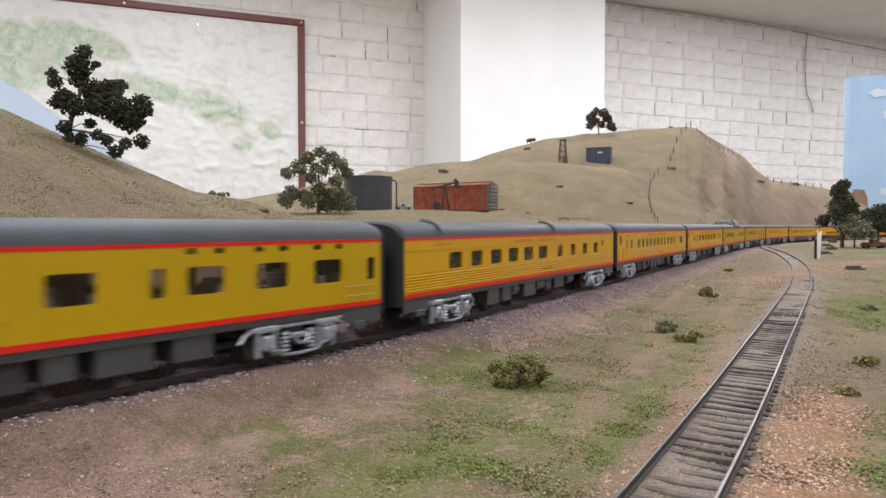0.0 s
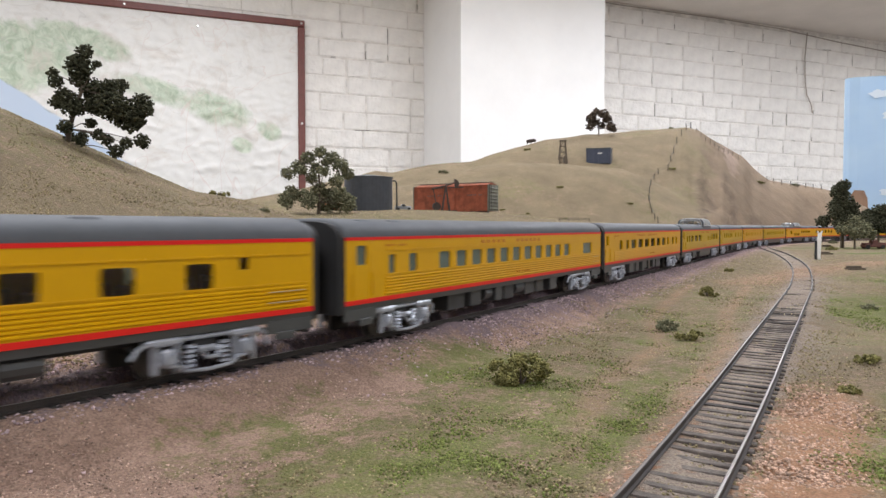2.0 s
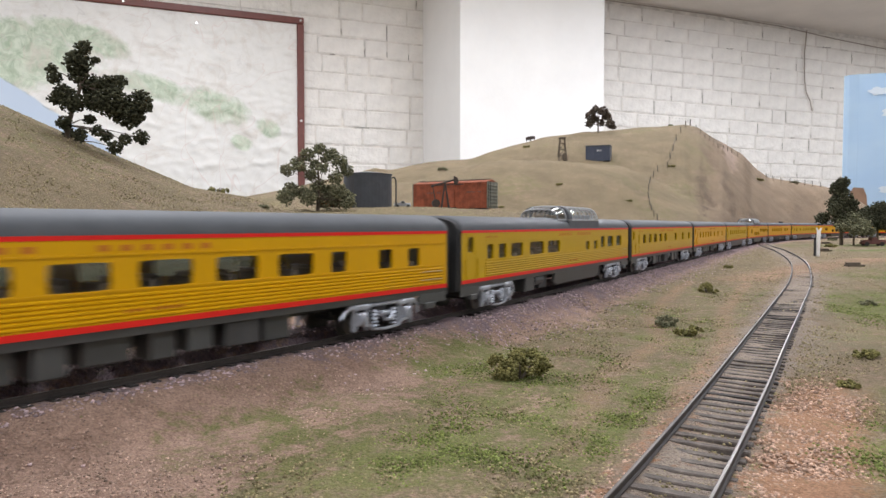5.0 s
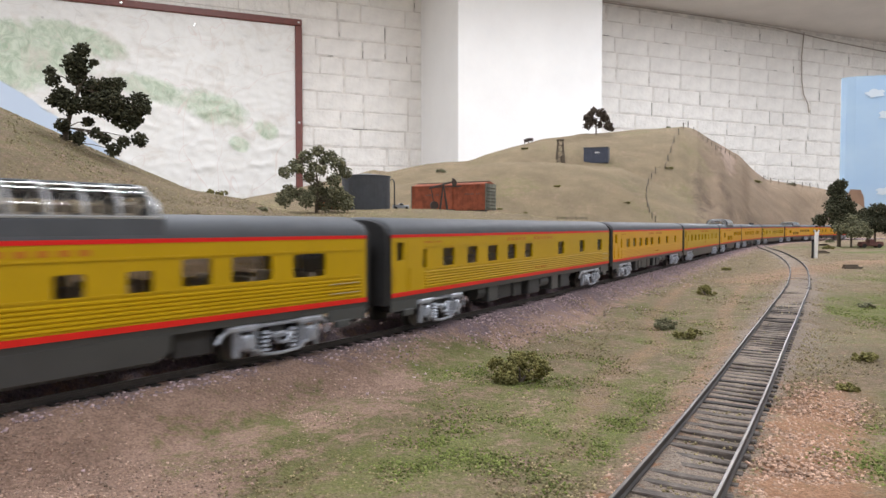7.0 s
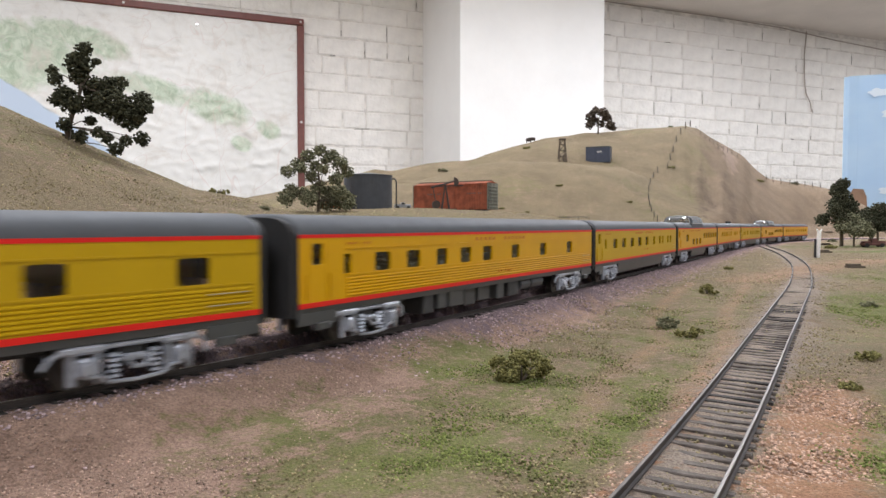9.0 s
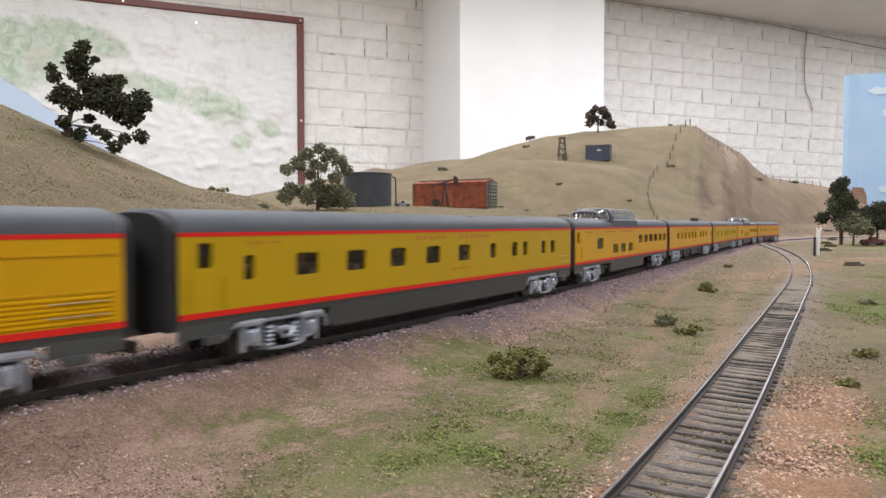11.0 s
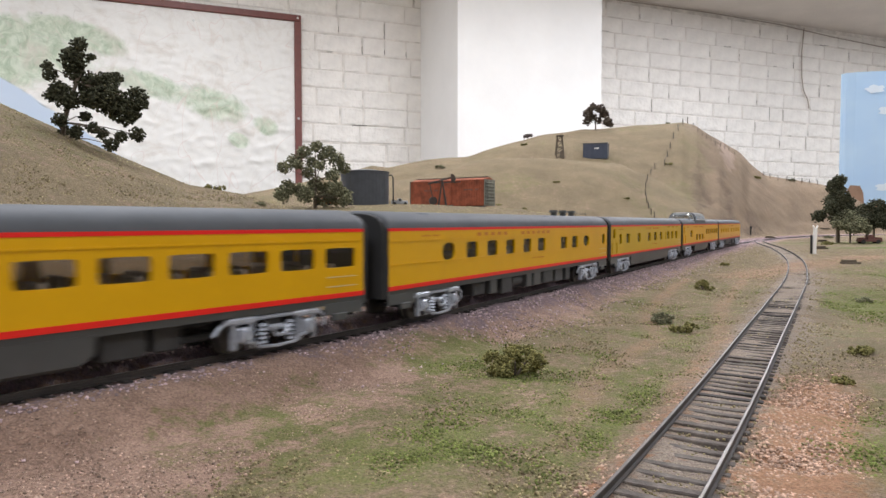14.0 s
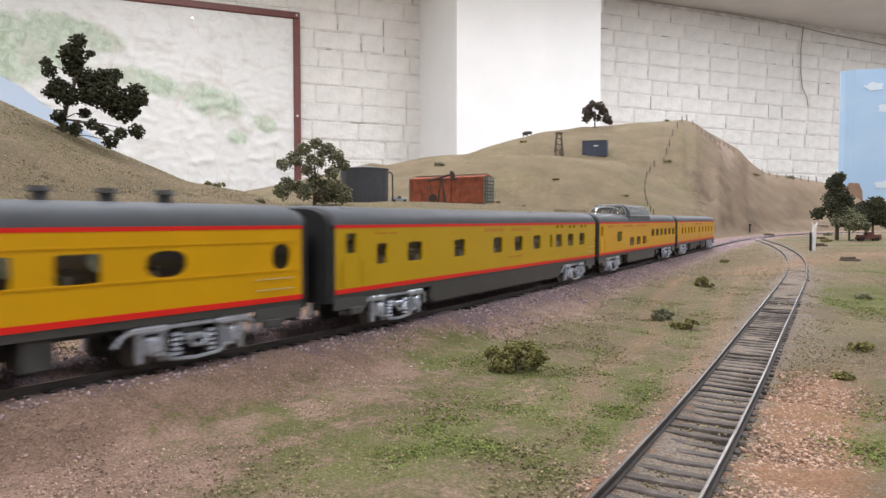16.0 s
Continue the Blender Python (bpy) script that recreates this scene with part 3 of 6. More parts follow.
def tie_mesh(length, material, seed):
    r = random.Random(seed)
    bm = bmesh.new()
    vs = box(bm, -0.0013, 0.0013, -length / 2, length / 2, -0.0042, -0.0020, 0.00018)
    for v in bm.verts:
        v.co.x += r.uniform(-0.00012, 0.00012)
        v.co.z += r.uniform(-0.0001, 0.0001)
    me = bpy.data.meshes.new("tie")
    bm.to_mesh(me)
    bm.free()
    me.materials.append(material)
    return me


main_track = thing("main_track", pose(0, 0, 0), "model railway main track on dark ties and ballast", "track", kind="structure")
mp = MAIN[(MAIN[:, 0] > -1.4)][::4]
for o in (-0.00825, 0.00825):
    rail_run(mp[:, 1:3].tolist(), main_z(mp[:, 0]).tolist(), o, main_track, M_MAIN_HEADS)
spur_track = thing("spur_track", pose(0, 0, 0), "weathered spur track with dull rails half sunk in gravel", "track", kind="structure")
sp = SIDE[::3]
for o in (-0.00825, 0.00825):
    rail_run(sp.tolist(), side_z(sp[:, 1]).tolist(), o, spur_track, M_HEADS)


def block_wall():
    wall = thing("wall_north", Matrix.Translation(room(0, 0, 0)) @ pose(0, 0, 0, 0, 0, ROOM_TURN), "white painted concrete block wall with worn joints", "wall", kind="structure")
    bm = bmesh.new()
    box(bm, -5, 10, 0.005, 0.2, FLOOR, CEIL)
    part("mortar", bm, M_MORTAR, wall)
    r = random.Random(3)
    meshes = []
    for w in (0.396, 0.194):
        for v in range(4):
            bm = bmesh.new()
            box(bm, 0.001, w - 0.001, -0.002, 0.02, 0.001, 0.1445, 0.0075)
            for vv in bm.verts:
                vv.co += Vector((r.uniform(-0.002, 0.002), r.uniform(-0.0015, 0.0012), r.uniform(-0.0035, 0.0035)))
            me = bpy.data.meshes.new("block")
            bm.to_mesh(me)
            bm.free()
            me.materials.append(M_BLOCK)
            meshes.append(me)
    dark = mat("joint_crack", (0.16, 0.135, 0.11), 0.95)
    cracks = []
    for v in range(5):
        bm = bmesh.new()
        pts = [(r.uniform(-0.004, 0.004), 0, z) for z in (0, 0.02, 0.045, 0.07, 0.10, 0.13)][:3 + v % 4]
        wire(bm, pts, 0.0026, 4)
        me = bpy.data.meshes.new("crack")
        bm.to_mesh(me)
        bm.free()
        me.materials.append(dark)
        cracks.append(me)
    rest = bmesh.new()
    for row in range(-1, 16):
        z = row * 0.1525 - 0.04
        if z + 0.146 > CEIL:
            break
        u = -4.9 + (0.2 if row % 2 else 0.0) + r.uniform(-0.05, 0.05)
        while u < 9.6:
            short = r.random() < 0.09
            w = (0.203 if short else 0.406) + r.uniform(-0.006, 0.006)
            seen = (0.9 < u < 2.3) or (3.1 < u < 8.2)
            off = r.uniform(-0.003, 0.0025)
            dz = 0.004 * math.sin(u * 1.7 + row) + r.uniform(-0.002, 0.002)
            if seen and z > 0.1:
                share("block", meshes[(4 if short else 0) + r.randrange(4)], pose(u, off, z + dz, r.uniform(-0.4, 0.4), r.uniform(-0.35, 0.35), r.uniform(-0.25, 0.25)), wall)
                if r.random() < 0.30:
                    share("crack", cracks[r.randrange(5)], pose(u - 0.005, -0.0005, z + r.uniform(0.0, 0.03)), wall)
                if r.random() < 0.12:
                    share("crack", cracks[r.randrange(5)], pose(u + 0.1, -0.0008, z - 0.003, 0, 88, 0), wall)
            else:
                box(rest, u, u + w - 0.01, -0.002 + off, 0.02, z, z + 0.1455)
            u += w
    tagged(part("block_courses", rest, M_BLOCK, wall), kind="stuff")
    return wall


def room_shell():
    turn = pose(0, 0, 0, 0, 0, ROOM_TURN)
    bm = bmesh.new()
    box(bm, 0, 1.335, -0.84, 0, FLOOR, CEIL, 0.004)
    p = part("pillar", bm, M_PLASTER)
    p.matrix_basis = Matrix.Translation((-0.173, 6.11, 0)) @ turn
    tagged(p, "smooth white plastered pillar before the block wall", "pillar", kind="structure")
    for name, dims, mm, lab in (("ceiling", (-5.2, 10.2, -10, 0.2, CEIL, CEIL + 0.1), M_CEILING, "plain beige-grey painted ceiling of the room"),
                                ("floor", (-5.2, 10.2, -10, 0.2, FLOOR - 0.1, FLOOR), M_FLOOR, "grey concrete floor of the room"),
                                ("wall_south", (-5.2, 10.2, -10.2, -10, FLOOR, CEIL), M_PLASTER, "plain white wall behind the layout"),
                                ("wall_west", (-5.2, -5, -10, 0, FLOOR, CEIL), M_PLASTER, "plain white side wall of the room"),
                                ("wall_east", (10, 10.2, -10, 0, FLOOR, CEIL), M_PLASTER, "plain white side wall of the room")):
        bm = bmesh.new()
        box(bm, *dims)
        ob = part(name, bm, mm)
        ob.matrix_basis = Matrix.Translation(room(0, 0, 0)) @ turn
        tagged(ob, lab, name.split("_")[0], kind="structure")
    bm = bmesh.new()
    box(bm, -1.6, 2.0, -1.55, 4.3, FLOOR, -0.08)
    tagged(part("layout_bench", bm, M_BENCH), "plywood bench that carries the layout", "bench", kind="structure")
    for lu, ln, watts in LAMPS:
        e = thing("ceiling_light", Matrix.Translation(room(lu, ln, CEIL)) @ turn, "assumed white ceiling fixture with fluorescent tubes, out of view", "ceiling light", "ceiling lights")
        bm = bmesh.new()
        box(bm, -0.63, 0.63, -0.16, 0.16, -0.06, 0, 0.01)
        part("housing", bm, M_PLASTER, e)


def map_material():
    m = bpy.data.materials.new("wall_map_print")
    m.use_nodes = True
    nt = m.node_tree
    b = nt.nodes["Principled BSDF"]
    b.inputs["Roughness"].default_value = 0.45
    co = nt.nodes.new("ShaderNodeTexCoord").outputs["Object"]

    def nz(scale, detail=5, rough=0.6, dist=0.0):
        n = nt.nodes.new("ShaderNodeTexNoise")
        n.inputs["Scale"].default_value, n.inputs["Detail"].default_value, n.inputs["Roughness"].default_value, n.inputs["Distortion"].default_value = scale, detail, rough, dist
        nt.links.new(co, n.inputs["Vector"])
        return n.outputs["Fac"]

    def op(kind, a, c, clamp=False):
        t = nt.nodes.new("ShaderNodeMath")
        t.operation, t.use_clamp = kind, clamp
        for s, v in ((t.inputs[0], a), (t.inputs[1], c)):
            if isinstance(v, (int, float)):
                s.default_value = v
            else:
                nt.links.new(v, s)
        return t.outputs[0]

    def mixc(f, a, c):
        x = nt.nodes.new("ShaderNodeMix")
        x.data_type = "RGBA"
        nt.links.new(f, x.inputs["Factor"])
        for sock, val in ((x.inputs[6], a), (x.inputs[7], c)):
            if isinstance(val, tuple):
                sock.default_value = (*val, 1)
            else:
                nt.links.new(val, sock)
        return x.outputs[2]

    sx = nt.nodes.new("ShaderNodeSeparateXYZ")
    nt.links.new(co, sx.inputs[0])
    u, z = sx.outputs[0], sx.outputs[2]
    n1, n2 = nz(2.2, 6, 0.62), nz(11, 6, 0.7, 1.2)
    col = mixc(op("MULTIPLY", op("SUBTRACT", n2, 0.45), 2.5, True), (0.86, 0.85, 0.82), (0.76, 0.74, 0.69))
    # green ranges: a few patches along one falling line, their edges broken
    warp = op("MULTIPLY", op("SUBTRACT", nz(4.5, 6, 0.7), 0.5), 2.4)
    green = None
    for cu, cz, ru, rz in ((-1.05, 1.34, 0.41, 0.17), (-0.75, 1.43, 0.36, 0.11), (-1.23, 1.18, 0.35, 0.16), (-0.25, 1.09, 0.3, 0.1), (0.19, 0.98, 0.27, 0.13), (0.39, 0.7, 0.09, 0.06), (0.6, 0.83, 0.1, 0.08), (-0.94, 1.29, 0.3, 0.12)):
        du = op("MULTIPLY", op("SUBTRACT", u, cu), 1.0 / ru)
        dz = op("MULTIPLY", op("ADD", op("SUBTRACT", z, cz), op("MULTIPLY", op("SUBTRACT", u, cu), 0.22)), 1.0 / rz)
        d = op("ADD", op("ADD", op("MULTIPLY", du, du), op("MULTIPLY", dz, dz)), warp)
        g = op("MULTIPLY", op("SUBTRACT", 1.15, d), 1.5, True)
        green = g if green is None else op("MAXIMUM", green, g)
    green = op("MULTIPLY", green, 0.9)
    col = mixc(green, col, mixc(op("MULTIPLY", op("SUBTRACT", n2, 0.4), 4, True), (0.64, 0.71, 0.57), (0.34, 0.45, 0.30)))
    # relief shading of the ridges, contour streaks in tan
    col = mixc(op("MULTIPLY", op("SUBTRACT", nz(3.2, 8, 0.72, 1.2), 0.51), 3.5, True), col, (0.64, 0.57, 0.50))
    # roads: thin iso-lines of a smooth field
    for field, c in ((nz(1.6, 2, 0.45, 0.5), (0.66, 0.52, 0.48)), (nz(2.6, 2, 0.4, 0.4), (0.62, 0.60, 0.57)), (nz(1.1, 3, 0.5, 0.8), (0.68, 0.52, 0.46))):
        col = mixc(op("MULTIPLY", op("SUBTRACT", 0.0030, op("ABSOLUTE", op("SUBTRACT", field, 0.5), 0)), 130, True), col, c)
    sea = op("MULTIPLY", op("SUBTRACT", 0.23, op("ADD", op("ADD", z, op("MULTIPLY", u, 0.69)), op("MULTIPLY", op("SUBTRACT", n1, 0.5), 0.10))), 60, True)
    col = mixc(sea, col, (0.56, 0.66, 0.80))
    nt.links.new(col, b.inputs["Base Color"])
    # embossed ridges that fall with the ranges, and fine creases
    tilt = nt.nodes.new("ShaderNodeMapping")
    tilt.inputs["Rotation"].default_value = (0, math.radians(28), 0)
    tilt.inputs["Scale"].default_value = (0.8, 1.0, 1.35)
    nt.links.new(co, tilt.inputs[0])
    ridge = nt.nodes.new("ShaderNodeTexNoise")
    ridge.noise_type = "RIDGED_MULTIFRACTAL"
    ridge.inputs["Scale"].default_value, ridge.inputs["Detail"].default_value = 8.0, 8
    nt.links.new(tilt.outputs[0], ridge.inputs["Vector"])
    bp = nt.nodes.new("ShaderNodeBump")
    bp.inputs["Strength"].default_value, bp.inputs["Distance"].default_value = 0.8, 0.035
    nt.links.new(op("MULTIPLY", ridge.outputs["Fac"], op("SUBTRACT", 1.0, sea)), bp.inputs["Height"])
    nt.links.new(bp.outputs[0], b.inputs["Normal"])
    return m


def wall_map():
    e = thing("wall_map", Matrix.Translation(room(0.142, 0.012, 0)) @ pose(0, 0, 0, 0, 0, ROOM_TURN), "large framed relief map with green ranges and blue sea", "map")
    bm = bmesh.new()
    box(bm, -2.7, 0.85, -0.012, 0.008, 0.05, 1.70)
    part("map_sheet", bm, map_material(), e)
    for d in ((-2.76, 0.894, 1.695, 1.749), (-2.76, 0.894, 0.0, 0.056)):
        bm = bmesh.new()
        box(bm, d[0], d[1], -0.035, 0.0, d[2], d[3], 0.006)
        part("frame_rail", bm, M_FRAME, e)
    for d in ((-2.76, -2.70), (0.838, 0.894)):
        bm = bmesh.new()
        box(bm, d[0], d[1], -0.033, 0.0, 0.057, 1.694, 0.006)
        part("frame_stile", bm, M_FRAME, e)
    for u, z in ((0.866, 1.722), (-0.46, 1.722), (0.06, 1.62), (-0.98, 1.56), (0.866, 0.9)):
        bm = bmesh.new()
        y = -0.0375 if z > 1.7 or u > 0.8 else -0.0145
        tube(bm, (u, y + 0.004, z), (u, y, z), 0.011, 0.008, 10)
        part("screw", bm, M_STEEL_PIN, e)
    return e


def cable():
    bm = bmesh.new()
    # a cable along the top of the wall, with one loose drop
    def q(u, n, z):
        return room(u, n, z)
    pts = [q(3.2, 0.02, 2.27), q(4.2, 0.02, 2.262), q(5.4, 0.02, 2.27), q(6.35, 0.02, 2.255), q(7.2, 0.02, 2.20), q(8.2, 0.02, 2.16)]
    wire(bm, pts, 0.006)
    pts = [q(6.75, 0.02, 2.255), q(6.72, 0.02, 1.98), q(6.73, 0.02, 1.70), q(6.76, 0.02, 1.55), q(6.83, 0.02, 1.45), q(6.85, 0.02, 1.35)]
    wire(bm, pts, 0.007)
    tagged(part("wall_cable", bm, mat("dusty_cable", (0.40, 0.34, 0.29), 0.8, vary=0.2, scale=20)), "painted-over cable stapled to the block wall", "cable")


room_shell()
wall_map()
cable()


# ---- the train ----
HALF_W = 0.0171
Z_LOW, Z_TOP, Z_ROOF = 0.0150, 0.0391, 0.0463
SPAN = Z_TOP - Z_LOW


def zf(f):
    """Height at a fraction down the side, 0 at the upper stripe and 1 at the lower."""
    return Z_TOP - f * SPAN


def side_skin(length, holes, y, skirt):
    """One side sheet with true openings. holes: (x0, x1, z0, z1, round)."""
    bm = bmesh.new()
    sgn = -1 if y < 0 else 1
    xs = sorted({-length / 2, length / 2, *[h[0] for h in holes], *[h[1] for h in holes]})
    zs = sorted({Z_LOW, Z_TOP, *[h[2] for h in holes], *[h[3] for h in holes]})
    grid = {}

    def vert(x, z, yy=y):
        k = (round(x, 6), round(z, 6), round(yy, 6))
        if k not in grid:
            grid[k] = bm.verts.new((x, yy, z))
        return grid[k]

    def quad(a, b, c, d):
        bm.faces.new((a, b, c, d) if sgn < 0 else (d, c, b, a))

    for x0, x1 in zip(xs, xs[1:]):
        for z0, z1 in zip(zs, zs[1:]):
            cx, cz = (x0 + x1) / 2, (z0 + z1) / 2
            if any(h[0] < cx < h[1] and h[2] < cz < h[3] for h in holes):
                continue
            quad(vert(x0, z0), vert(x1, z0), vert(x1, z1), vert(x0, z1))
    yi = y - sgn * 0.0012
    for x0, x1, z0, z1, rnd in holes:
        cx, cz, rx, rz = (x0 + x1) / 2, (z0 + z1) / 2, (x1 - x0) / 2, (z1 - z0) / 2
        n = 28 if rnd else 20
        ring, rim = [], []
        for i in range(n):
            w = 2 * math.pi * (i + 0.5) / n
            c, s = math.cos(w), math.sin(w)
            m = max(abs(c), abs(s))
            e = 2.6 if rnd else 16.0
            k = (abs(c) ** e + abs(s) ** e) ** (-1 / e)
            ring.append((cx + rx * c * k, cz + rz * s * k))
            rim.append((cx + rx * c / m, cz + rz * s / m))
        a = [bm.verts.new((p, y, q)) for p, q in rim]
        b = [bm.verts.new((p, y, q)) for p, q in ring]
        d = [bm.verts.new((p, yi, q)) for p, q in ring]
        for i in range(n):
            j = (i + 1) % n
            quad(a[i], a[j], b[j], b[i])
            quad(b[i], b[j], d[j], d[i])
    bmesh.ops.remove_doubles(bm, verts=bm.verts, dist=1e-6)
    return bm


def roof_ring(x, w=HALF_W - 0.0003, z0=Z_TOP - 0.0004, top=Z_ROOF, n=14):
    pts = [(x, -w, z0)]
    for i in range(n + 1):
        a = math.pi * i / n
        pts.append((x, -w * math.copysign(abs(math.cos(a)) ** 0.62, math.cos(a)), z0 + 0.0006 + (top - z0 - 0.0006) * math.sin(a) ** 0.85))
    pts.append((x, w, z0))
    return pts


def truck_meshes():
    bm = bmesh.new()
    # cast side frame: top rail, two pedestals with journal boxes, coil springs, dropped equaliser
    for x in (-0.0130, 0.0130):
        box(bm, x - 0.0040, x - 0.0026, -0.0014, 0.0010, 0.0016, 0.0092, 0.0004)
        box(bm, x + 0.0026, x + 0.0040, -0.0014, 0.0010, 0.0016, 0.0092, 0.0004)
        box(bm, x - 0.0019, x + 0.0019, -0.0024, 0.0006, 0.0034, 0.0078, 0.0006)
        tube(bm, (x, -0.0034, 0.0055), (x, -0.0022, 0.0055), 0.0013, 0.0017, 10)
        box(bm, x - 0.0052, x + 0.0052, -0.0018, 0.0010, 0.0086, 0.0106, 0.0006)
    box(bm, -0.0196, 0.0196, -0.0012, 0.0008, 0.0092, 0.0104, 0.0004)
    wire(bm, [(-0.0130, -0.0020, 0.0036), (-0.0096, -0.0020, 0.0034), (-0.0074, -0.0020, 0.0018), (0.0, -0.0020, 0.0014), (0.0074, -0.0020, 0.0018), (0.0096, -0.0020, 0.0034), (0.0130, -0.0020, 0.0036)], 0.0005, 6)
    for x in (-0.0056, 0.0056):
        for k in range(5):
            tube(bm, (x, -0.0009, 0.0026 + k * 0.0012), (x, -0.0009, 0.0033 + k * 0.0012), 0.0015, 0.0012, 8)
    box(bm, -0.0034, 0.0034, -0.0018, 0.0006, 0.0058, 0.0074, 0.0005)
    wire(bm, [(-0.0034, -0.0022, 0.0072), (-0.0010, -0.0024, 0.0046), (0.0022, -0.0024, 0.0044), (0.0040, -0.0022, 0.0070)], 0.0006, 6)
    wire(bm, [(-0.0232, -0.0004, 0.0062), (-0.0214, -0.0006, 0.0084), (-0.0180, -0.0006, 0.0098)], 0.0006, 6)
    wire(bm, [(0.0180, -0.0006, 0.0098), (0.0212, -0.0006, 0.0080), (0.0218, -0.0004, 0.0050)], 0.0006, 6)
    bmesh.ops.scale(bm, vec=(1.0, 1.0, 1.14), verts=bm.verts)
    fr = bpy.data.meshes.new("side_frame")
    bm.normal_update()
    bm.to_mesh(fr)
    bm.free()
    fr.materials.append(M_SILVER)
    bm = bmesh.new()
    tube(bm, (0, -0.0016, 0), (0, 0.0010, 0), 0.0052, n=20)
    tube(bm, (0, 0.0010, 0), (0, 0.0016, 0), 0.0060, n=20)
    tube(bm, (0, -0.0024, 0), (0, -0.0015, 0), 0.0016, 0.0024, 12)
    wh = bpy.data.meshes.new("wheel")
    bm.to_mesh(wh)
    bm.free()
    wh.materials.append(M_WHEEL)
    bm = bmesh.new()
    box(bm, -0.0165, 0.0165, -0.0035, 0.0035, 0.0070, 0.0100, 0.0006)
    box(bm, -0.004, 0.004, -0.0142, 0.0142, 0.0060, 0.0128, 0.0006)
    for x in (-0.0130, 0.0130):
        tube(bm, (x, -0.0145, 0.0058), (x, 0.0145, 0.0058), 0.0012, n=8)
    fb = bpy.data.meshes.new("truck")
    bm.to_mesh(fb)
    bm.free()
    fb.materials.append(M_UNDER)
    return fr, wh, fb


FR, WH, FB = truck_meshes()


def add_truck(car, x):
    tr = share("truck", FB, pose(x, 0, 0), car)
    share("side_frame", FR, pose(0, -0.0150, 0), tr)
    share("side_frame", FR, pose(0, 0.0150, 0, 0, 0, 180), tr)
    for wx in (-0.0130, 0.0130):
        share("wheel", WH, pose(wx, -0.0090, 0.0052), tr)
        share("wheel", WH, pose(wx, 0.0090, 0.0052, 0, 0, 180), tr)


def letters(length, x0, x1, z, h, n, words, y=-HALF_W - 0.00012):
    """Plain bars in place of lettering."""
    bm = bmesh.new()
    step = (x1 - x0) / n
    for i in range(n):
        if i in words:
            continue
        x = x0 + i * step
        box(bm, x, x + step * 0.52, y, y + 0.0002, z - h / 2, z + h / 2)
    return bm


def dome(car, length, x0, x1):
    """Glazed dome on the roof, round at its front."""
    w, zs, zt = 0.0163, 0.0450, 0.0541
    length_all = x1 - x0
    xb = x0 + length_all * 0.20
    xs = [xb + length_all * (0.075 + 0.685 * i / 6) for i in range(7)]

    def arch(x, s=1.0, k=1.0, n=12):
        return [(x, -w * k * math.copysign(abs(math.cos(math.pi * i / n)) ** 0.50, math.cos(math.pi * i / n)), zs + (zt - zs) * s * math.sin(math.pi * i / n) ** 0.85) for i in range(n + 1)]

    # full-width sill, lower rounded sill under the nose
    bm = bmesh.new()
    box(bm, xb, x1 + 0.001, -w - 0.0004, w + 0.0004, Z_TOP + 0.0006, zs, 0.0007)
    box(bm, x0 + 0.002, xb + 0.001, -w * 0.80, w * 0.80, Z_ROOF - 0.004, zs + 0.0008, 0.0012)
    base = part("dome_base", bm, M_GREY, car)
    nose = [arch(x0 + 0.0006, 0.12, 0.58), arch(x0 + (xb - x0) * 0.30, 0.74, 0.77), arch(xb, 0.98, 0.86)]
    body = [arch(x) for x in xs] + [arch(x1 - length_all * 0.012, 0.72), arch(x1, 0.05)]
    # glass panes bay by bay
    for rings in (nose, body):
        for a, b in zip(rings, rings[1:]):
            for lo, hi in ((0, 5), (5, 7), (7, 12)):
                bm = bmesh.new()
                ra, rb = [bm.verts.new(p) for p in a[lo:hi + 1]], [bm.verts.new(p) for p in b[lo:hi + 1]]
                for i in range(len(ra) - 1):
                    bm.faces.new((ra[i], rb[i], rb[i + 1], ra[i + 1]))
                part("dome_pane", bm, M_DOME, base, smooth=True)
        # arched ribs, sills and long rails
        for r in rings:
            bm = bmesh.new()
            wire(bm, r, 0.00055, 5)
            part("dome_rib", bm, M_CHROME, base)
        for i in (0, 5, 7, 12):
            bm = bmesh.new()
            wire(bm, [r[i] for r in rings], 0.00045, 5)
            part("dome_rail", bm, M_CHROME if i in (0, 12) else M_GREY, base)
    bm = bmesh.new()
    loft(bm, [[Vector(p) + Vector((0, 0, 0.0003)) for p in r[5:8]] for r in body[:-2]], close=False, caps=False)
    part("dome_roof", bm, M_GREY, base, smooth=True)
    bm = bmesh.new()
    loft(bm, [[Vector((x, p[1] * k, p[2] + dz)) for p in arch(x)] for x, k, dz in ((xb, 0.84, -0.0002), (xb + 0.0002, 1.015, 0.0003), (xs[0], 1.015, 0.0003), (xs[0] + 0.0002, 0.99, -0.0003))], close=False, caps=False)
    part("dome_bulkhead", bm, M_GREY, base)
    for i in range(6):
        x = xs[0] + (xs[-1] - xs[0]) * (i + 0.5) / 6
        for y in (-0.0085, 0.0085):
            bm = bmesh.new()
            box(bm, x - 0.003, x + 0.003, y - 0.0042, y + 0.0042, zs - 0.001, zs + 0.0012, 0.0006)
            box(bm, x + 0.0018, x + 0.0032, y - 0.0042, y + 0.0042, zs + 0.0005, zs + 0.0036, 0.0005)
            part("dome_seat", bm, M_CABIN, base)


